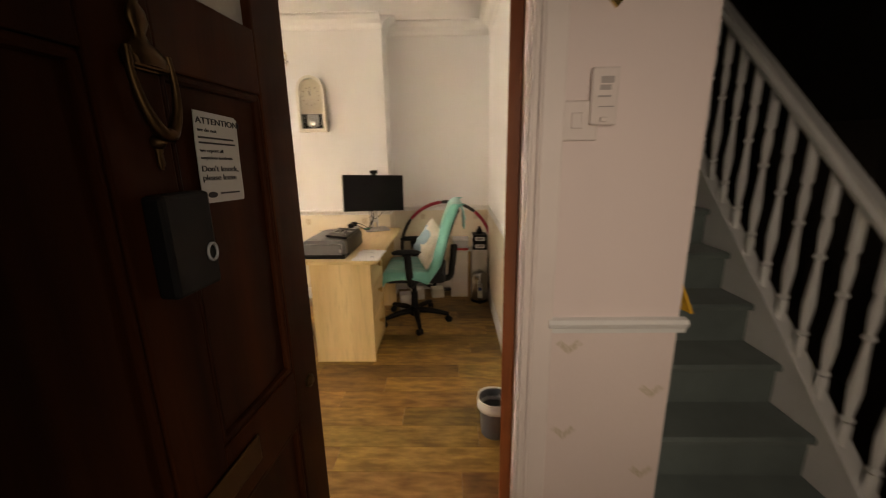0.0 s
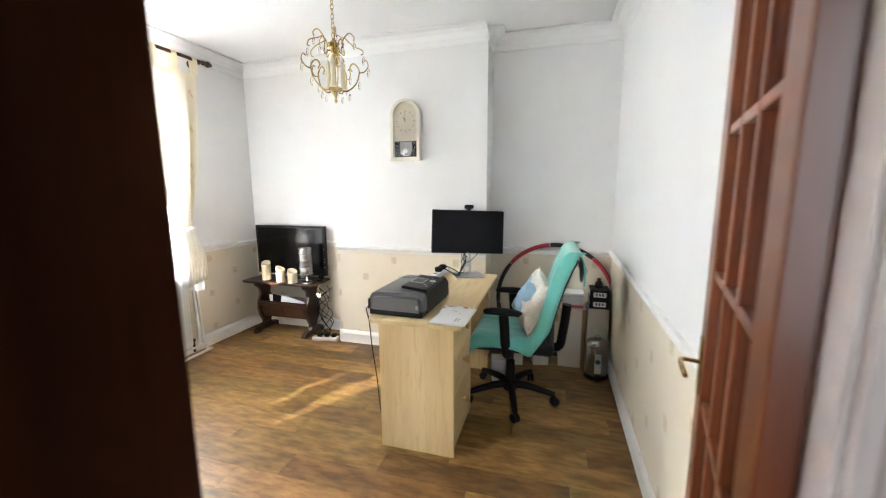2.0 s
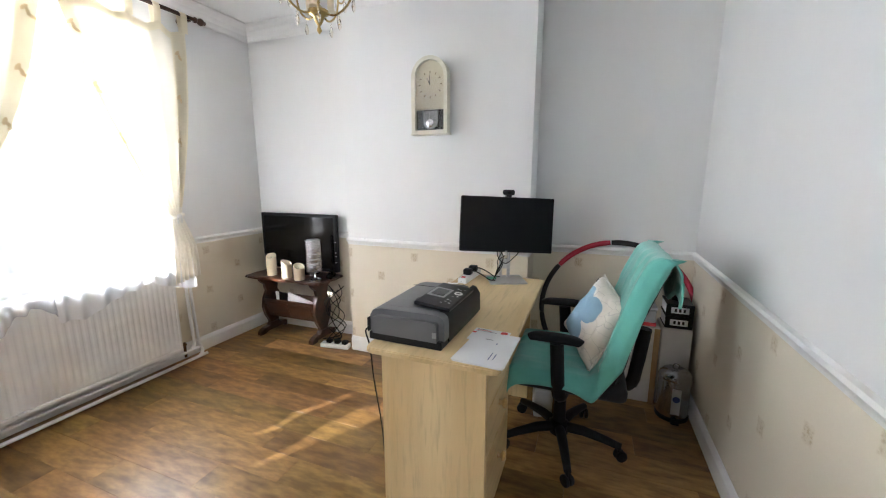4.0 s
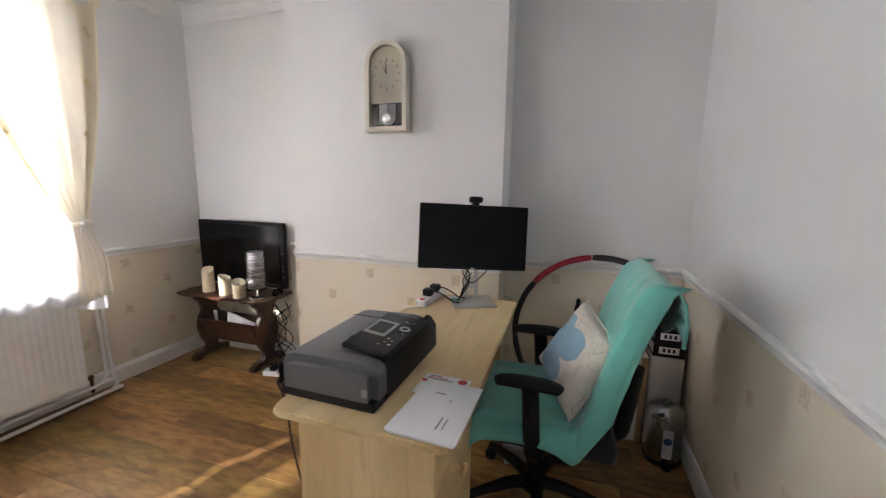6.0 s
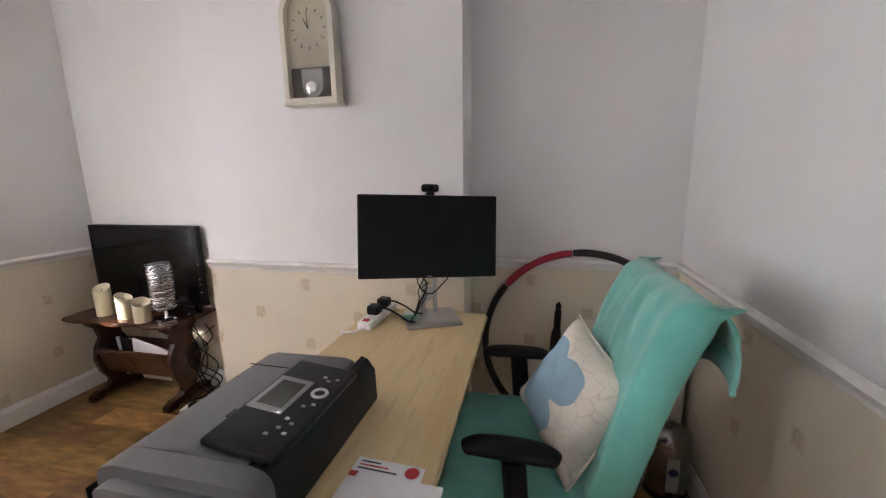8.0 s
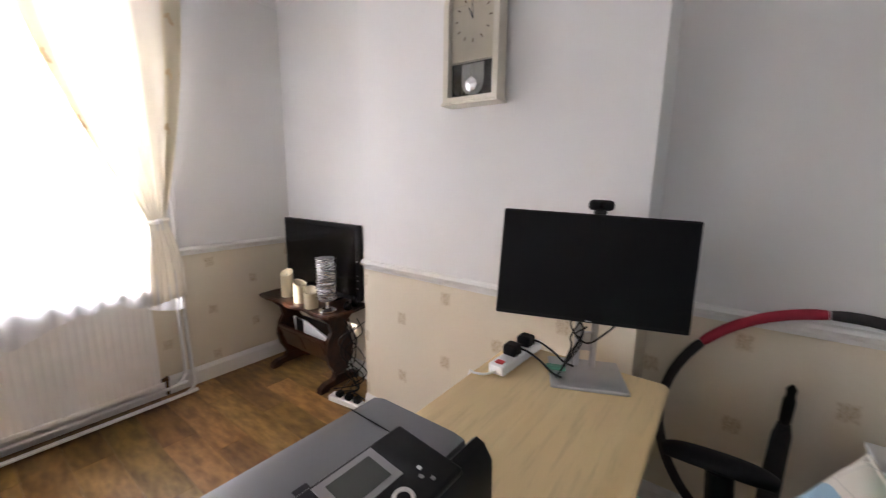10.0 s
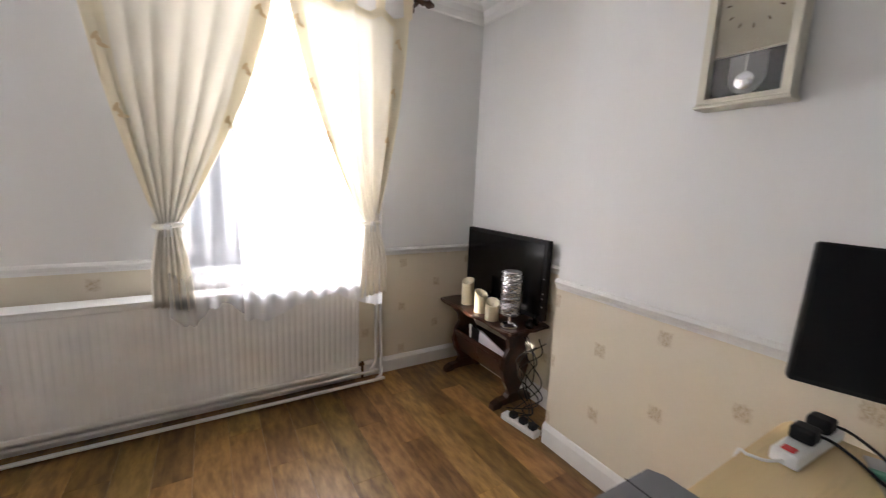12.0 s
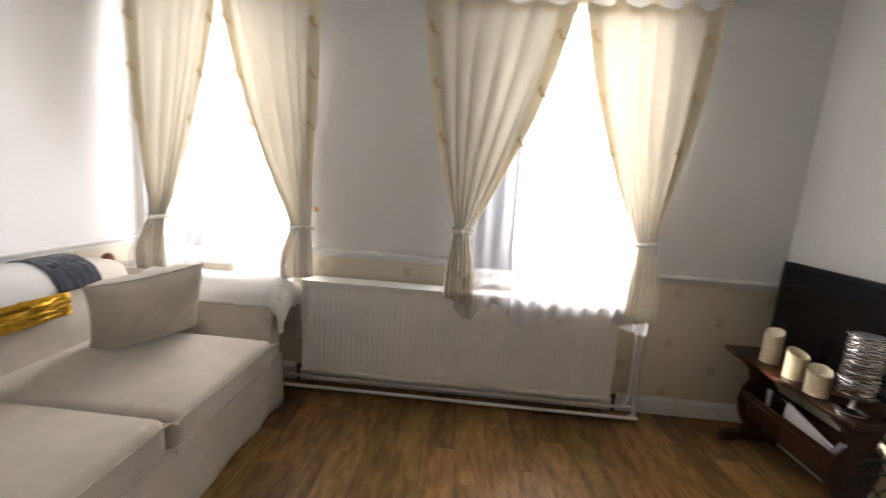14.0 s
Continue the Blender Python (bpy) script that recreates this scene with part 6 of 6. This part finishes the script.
for k in range(34):
    bm = bmesh.new()
    u = 0.02 + 0.96 * k / 33
    x, y, z = arm_throw(u, 1.0)
    ln_ = 0.12 + 0.05 * abs(noise1(k * 0.7))
    for j in range(3):
        dx = 0.007 * (j - 1)
        tube(bm, curve_pts([(x + dx, y - 0.01, z + 0.004), (x + dx * 1.6 + 0.01 * noise1(k, j), y + 0.018, z - 0.03), (x + dx * 2 + 0.02 * noise1(k * 1.3, j * 2), y + 0.022, max(0.35, z - ln_))], 8), 0.0068, 5)
    part("fringe", bm, FLUFF, at, "", 70)

# folded banner over the back of the sofa: white, gold and navy
NAVY = cloth("navy_cloth", (0.014, 0.018, 0.035), vary=0.15)
WHITE_CLOTH = cloth("white_cotton", (0.74, 0.73, 0.72), vary=0.08)


def sequin():
    m, nt, bs = material("gold_sequins")
    tc = nt.nodes.new("ShaderNodeTexCoord").outputs["Object"]
    v = node(nt, "ShaderNodeTexVoronoi", Scale=110.0)
    link(nt, tc, v.inputs["Vector"])
    c = mix_rgb(nt, v.outputs["Distance"], (0.85, 0.55, 0.06), (0.30, 0.14, 0.01))
    link(nt, c, bs.inputs["Base Color"])
    bs.inputs["Metallic"].default_value, bs.inputs["Roughness"].default_value = 0.9, 0.28
    nz = node(nt, "ShaderNodeBump", Strength=0.8, Distance=0.003)
    link(nt, v.outputs["Color"], nz.inputs["Height"])
    link(nt, nz.outputs[0], bs.inputs["Normal"])
    return m


GOLD_SEQ = sequin()
bsec = curve_pts([(0, SY0 - 0.012, 0.66), (0, SY0 - 0.012, 0.77), (0, SY0 + 0.04, 0.848), (0, SY0 + 0.12, 0.868), (0, SY0 + 0.20, 0.850), (0, SY0 + 0.262, 0.79), (0, SY0 + 0.278, 0.70), (0, SY0 + 0.282, 0.60)], 40)
bn = thing("sofa_banner", "white and navy cloth with a gold sequin band", "throw", pose(0, 0, 0))


def banner(x0, x1, a, b, lift):
    def f(u, v):
        p = bsec[min(40, int(round((a + (b - a) * v) * 40)))]
        return (x0 + (x1 - x0) * u, p.y + 0.003 * noise1(u * 8, v * 5, lift * 100) + (lift if p.z < 0.84 and p.y > SY0 + 0.1 else 0), p.z + lift + 0.004 * abs(noise1(u * 7, v * 6, 2)))
    return f


for nm, x0, x1, a, b, lift, m_ in (("white_panel", -2.10, -1.25, 0.0, 0.86, 0.004, WHITE_CLOTH), ("navy_end", -2.29, -2.09, 0.05, 0.80, 0.010, NAVY), ("gold_band", -2.13, -1.25, 0.80, 0.96, 0.012, GOLD_SEQ)):
    bm = bmesh.new()
    sheet(bm, banner(x0, x1, a, b, lift), 40, 40)
    p = part(nm, bm, m_, bn, {"white_panel": "white cotton panel", "navy_end": "navy end panel", "gold_band": "band of gold sequins"}[nm])
    smooth(p, 80)
    thicken(p, 0.004, 1.0)

# wooden-knobbed rack standing behind the sofa arm
rk = thing("wooden_rack", "small rack with brown wooden ball ends", "rack", pose(-2.69, 0.442, 0, 0, 0, -14))
KNOB_BROWN = woodgrain("brown_ball_wood", (0.16, 0.05, 0.025), (0.26, 0.09, 0.045), "Z", 0.4, 10, 4, 0.2, 0.1)
for x in (-0.132, 0.132):
    bm = bmesh.new()
    lathe(bm, [(0.002, 0.79), (0.018, 0.795), (0.027, 0.812), (0.03, 0.828), (0.026, 0.846), (0.014, 0.858), (0.002, 0.862)], 18, pose(x, 0, -0.03))
    part("ball", bm, KNOB_BROWN, rk, "", 50)
    bm = bmesh.new()
    tube(bm, [(x, 0, 0.0), (x, 0, 0.765)], 0.008, 8)
    part("post", bm, UPVC, rk)
bm = bmesh.new()
for z in (0.76, 0.745):
    tube(bm, [(-0.14, -0.004, z), (0.14, 0.0, z + 0.008)], 0.003, 6)
part("cord", bm, UPVC, rk)

# ---- lobby and stairs ----
SWITCH = plain("white_switch_plastic", (0.74, 0.64, 0.60), 0.35, vary=0.05)
FAINT = plain("faded_grey_print", (0.42, 0.36, 0.34), 0.6)
for x0, z0, w, h, lab in ((0.42, 1.42, 0.115, 0.105, "square white light switch on the hall wall"), (0.508, 1.46, 0.072, 0.145, "white thermostat plate on the hall wall")):
    s_ = thing("wall_switch", lab, "switch", pose(x0, YH - (0.0095 if h > 0.12 else 0), z0))
    part("plate", boxed(0, -0.010, 0, w, -0.001, h, 0.004), SWITCH, s_)
    if h > 0.12:
        for k in range(4):
            part("print_bar", boxed(w * (0.28, 0.25, 0.30, 0.32)[k], -0.0112, (0.045, 0.07, 0.088, 0.105)[k], w * (0.86, 0.72, 0.70, 0.80)[k], -0.0104, (0.048, 0.075, 0.101, 0.122)[k]), FAINT, s_)
        part("knob", boxed(w * 0.35, -0.018, 0.008, w * 0.65, -0.010, 0.02, 0.003), SWITCH, s_)
    else:
        part("rocker", boxed(w * 0.36, -0.015, h * 0.3, w * 0.62, -0.010, h * 0.7, 0.003), SWITCH, s_)
        part("mark", boxed(0.012, -0.0112, 0.045, 0.022, -0.0104, 0.055), INK, s_)
wp = thing("wall_plaque", "small gold heart plaque hanging on the hall wall", "plaque", pose(0.56, YH - 0.002, 1.78))
bm = bmesh.new()
prism(bm, [(0, -0.035), (0.04, 0.01), (0.045, 0.035), (0.03, 0.05), (0.008, 0.045), (0, 0.035), (-0.008, 0.045), (-0.03, 0.05), (-0.045, 0.035), (-0.04, 0.01)], 1, -0.012, 0)
part("heart", bm, BRASS, wp)
bm = bmesh.new()
tube(bm, [(-0.012, -0.006, 0.045), (0, -0.004, 0.12), (0.012, -0.006, 0.045)], 0.0015, 5)
part("cord", bm, KRAFT, wp)

# plaster arch edge at the end of the hall wall
bm = bmesh.new()
outl = [(0.83, CEIL)] + [(0.83, 1.78)] + [(0.83 + 0.42 * (1 - math.cos(t)), 1.78 + 0.45 * math.sin(t)) for t in (0.25, 0.5, 0.75, 1.0, 1.25, 1.5)] + [(1.40, 2.26), (1.40, CEIL)]
prism(bm, outl, 1, YH, 1.64)
tagged(mesh_object("arch_head", bm, HALL_PAINT), "pale plaster arch springing from the hall wall", "wall", kind="structure")

# shade of the unlit hall, put into the filler cabinet's colour
STAIR_DARK = plain("unlit_hall_colour", (0.06, 0.045, 0.035), 0.6)
SLY0, RISE, GO, N_ST = 1.50, 0.195, 0.203, 13
stairs = tagged(new("stairs"), "straight carpeted staircase between wall and balustrade", "stairs", kind="structure")
for k in range(N_ST):
    y, z = SLY0 + GO * k, 0.105 + RISE * k
    bm = bmesh.new()
    prism(bm, [(y - 0.025, z - 0.03), (y - 0.03, z - 0.012), (y - 0.02, z), (y + GO + 0.01, z), (y + GO + 0.01, max(0.0, z - RISE - 0.05)), (y, max(0.0, z - RISE - 0.05)), (y, z - 0.035)], 0, 0.835, 1.54)
    part("step", bm, CARPET, stairs, "", 30)
YE, ZE = SLY0 + GO * N_ST, 0.105 + RISE * N_ST
sl = RISE / GO


def sline(y):
    return 0.105 + sl * (y - SLY0)


bm = bmesh.new()
prism(bm, [(SLY0 - 0.10, 0.0), (SLY0 - 0.10, sline(SLY0 - 0.10) + 0.10), (YE, sline(YE) + 0.10), (YE, sline(YE) - 0.28), (SLY0 + 0.25, 0.0)], 0, 1.545, 1.585)
part("string", bm, GLOSS_WHITE, stairs, "white painted stair string")
bm = bmesh.new()
prism(bm, [(SLY0 - 0.12, sline(SLY0 - 0.12) + 0.10), (YE, sline(YE) + 0.10), (YE, sline(YE) + 0.125), (SLY0 - 0.12, sline(SLY0 - 0.12) + 0.125)], 0, 1.53, 1.60)
part("string_cap", bm, GLOSS_WHITE, stairs)
bm = bmesh.new()
prism(bm, [(SLY0 - 0.15, sline(SLY0 - 0.15) + 0.86), (YE, sline(YE) + 0.86), (YE, sline(YE) + 0.93), (SLY0 - 0.15, sline(SLY0 - 0.15) + 0.93)], 0, 1.525, 1.605)
bmesh.ops.bevel(bm, geom=[e for e in bm.edges if abs(e.verts[0].co.y - e.verts[1].co.y) > 0.5], offset=0.018, segments=3, affect="EDGES")
part("handrail", bm, GLOSS_WHITE, stairs, "white painted handrail")
yb = SLY0 + 0.0
while yb < YE - 0.1:
    bm = bmesh.new()
    zb = sline(yb) + 0.12
    prof = [(0.020, 0), (0.020, 0.10), (0.014, 0.112), (0.022, 0.125), (0.013, 0.14), (0.017, 0.18), (0.022, 0.25), (0.016, 0.34), (0.011, 0.43), (0.021, 0.445), (0.012, 0.46), (0.016, 0.50), (0.019, 0.55), (0.013, 0.60), (0.021, 0.615), (0.020, 0.63), (0.020, 0.77)]
    lathe(bm, prof, 12, pose(1.565, yb, zb - 0.03))
    part("baluster", bm, GLOSS_WHITE, stairs, "", 35)
    yb += 0.118
bm = bmesh.new()
box(bm, 1.52, SLY0 - 0.20, 0, 1.61, SLY0 - 0.11, 1.08, 0.006)
lathe(bm, [(0.05, 1.08), (0.055, 1.10), (0.03, 1.11), (0.045, 1.14), (0.05, 1.17), (0.03, 1.20), (0.003, 1.21)], 16, pose(1.565, SLY0 - 0.155, 0))
part("newel_post", bm, GLOSS_WHITE, stairs, "white turned newel post")
YELLOW = plain("yellow_cloth", (0.62, 0.33, 0.03), 0.8)
yc = thing("yellow_duster", "yellow cloth hanging on a hook beside the stairs", "cloth", pose(0.832, 1.66, 0.0))
bm = bmesh.new()
sheet(bm, lambda u, v: (0.012 + 0.05 * v + 0.012 * math.sin(u * 9 + v), -0.06 * v - 0.04 + 0.16 * (u - 0.1) * (0.25 + 0.75 * v), 1.08 - 0.20 * v), 10, 10)
q = part("cloth", bm, YELLOW, yc)
thicken(q, 0.01)
bm = bmesh.new()
tube(bm, [(0.0, -0.02, 1.09), (0.03, -0.02, 1.09), (0.035, -0.02, 1.105)], 0.004)
part("hook", bm, OLD_BRASS, yc)
# invented cabinet: near-black filler for the unlit far end of the stair hall
pf = thing("filler_cabinet", "made-up cabinet, coloured dark for the unlit stair hall", "cabinet", pose(2.75, 2.6, 0))
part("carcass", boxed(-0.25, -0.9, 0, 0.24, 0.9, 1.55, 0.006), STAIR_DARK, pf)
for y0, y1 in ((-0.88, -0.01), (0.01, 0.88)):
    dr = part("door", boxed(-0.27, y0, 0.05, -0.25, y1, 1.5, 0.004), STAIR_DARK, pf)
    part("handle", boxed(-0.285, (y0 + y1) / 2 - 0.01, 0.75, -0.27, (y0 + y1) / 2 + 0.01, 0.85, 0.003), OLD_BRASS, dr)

# ---- floor planks ----
random.seed(11)
floor_ob = bpy.data.objects["floor"]
PW, PL = 0.152, 0.92
plank_me = {}


def plank_mesh(length):
    key = round(length, 3)
    if key not in plank_me:
        bm = bmesh.new()
        w, g = PW, 0.0003
        lo = [(g, g), (length - g, g), (length - g, w - g), (g, w - g)]
        hi = [(g + 0.0006, g + 0.0006), (length - g - 0.0006, g + 0.0006), (length - g - 0.0006, w - g - 0.0006), (g + 0.0006, w - g - 0.0006)]
        a = [bm.verts.new((x, y, -0.012)) for x, y in lo]
        b = [bm.verts.new((x, y, -0.001)) for x, y in lo]
        c = [bm.verts.new((x, y, 0.0)) for x, y in hi]
        for p, q in ((a, b), (b, c)):
            for i in range(4):
                bm.faces.new((p[i], p[(i + 1) % 4], q[(i + 1) % 4], q[i]))
        bm.faces.new(c)
        me = bpy.data.meshes.new("plank")
        bm.normal_update()
        bm.to_mesh(me)
        bm.free()
        me.materials.append(PLANK)
        plank_me[key] = me
    return plank_me[key]


def lay(x_a, x_b, y_a, y_b):
    y, row = y_a, 0
    while y < y_b - 0.001:
        x = x_a - (0.0, 0.38, 0.15, 0.61, 0.28, 0.52)[row % 6]
        while x < x_b:
            x0, x1 = max(x, x_a), min(x + PL, x_b)
            if x1 - x0 > 0.02:
                p = new("plank", plank_mesh(x1 - x0))
                p.parent, p.location = floor_ob, (x0, y, 0)
            x += PL
        y += PW
        row += 1


lay(XW, XE, YS, YN)
lay(-0.51 + 1.01, 1.5, 0.25, 1.49)
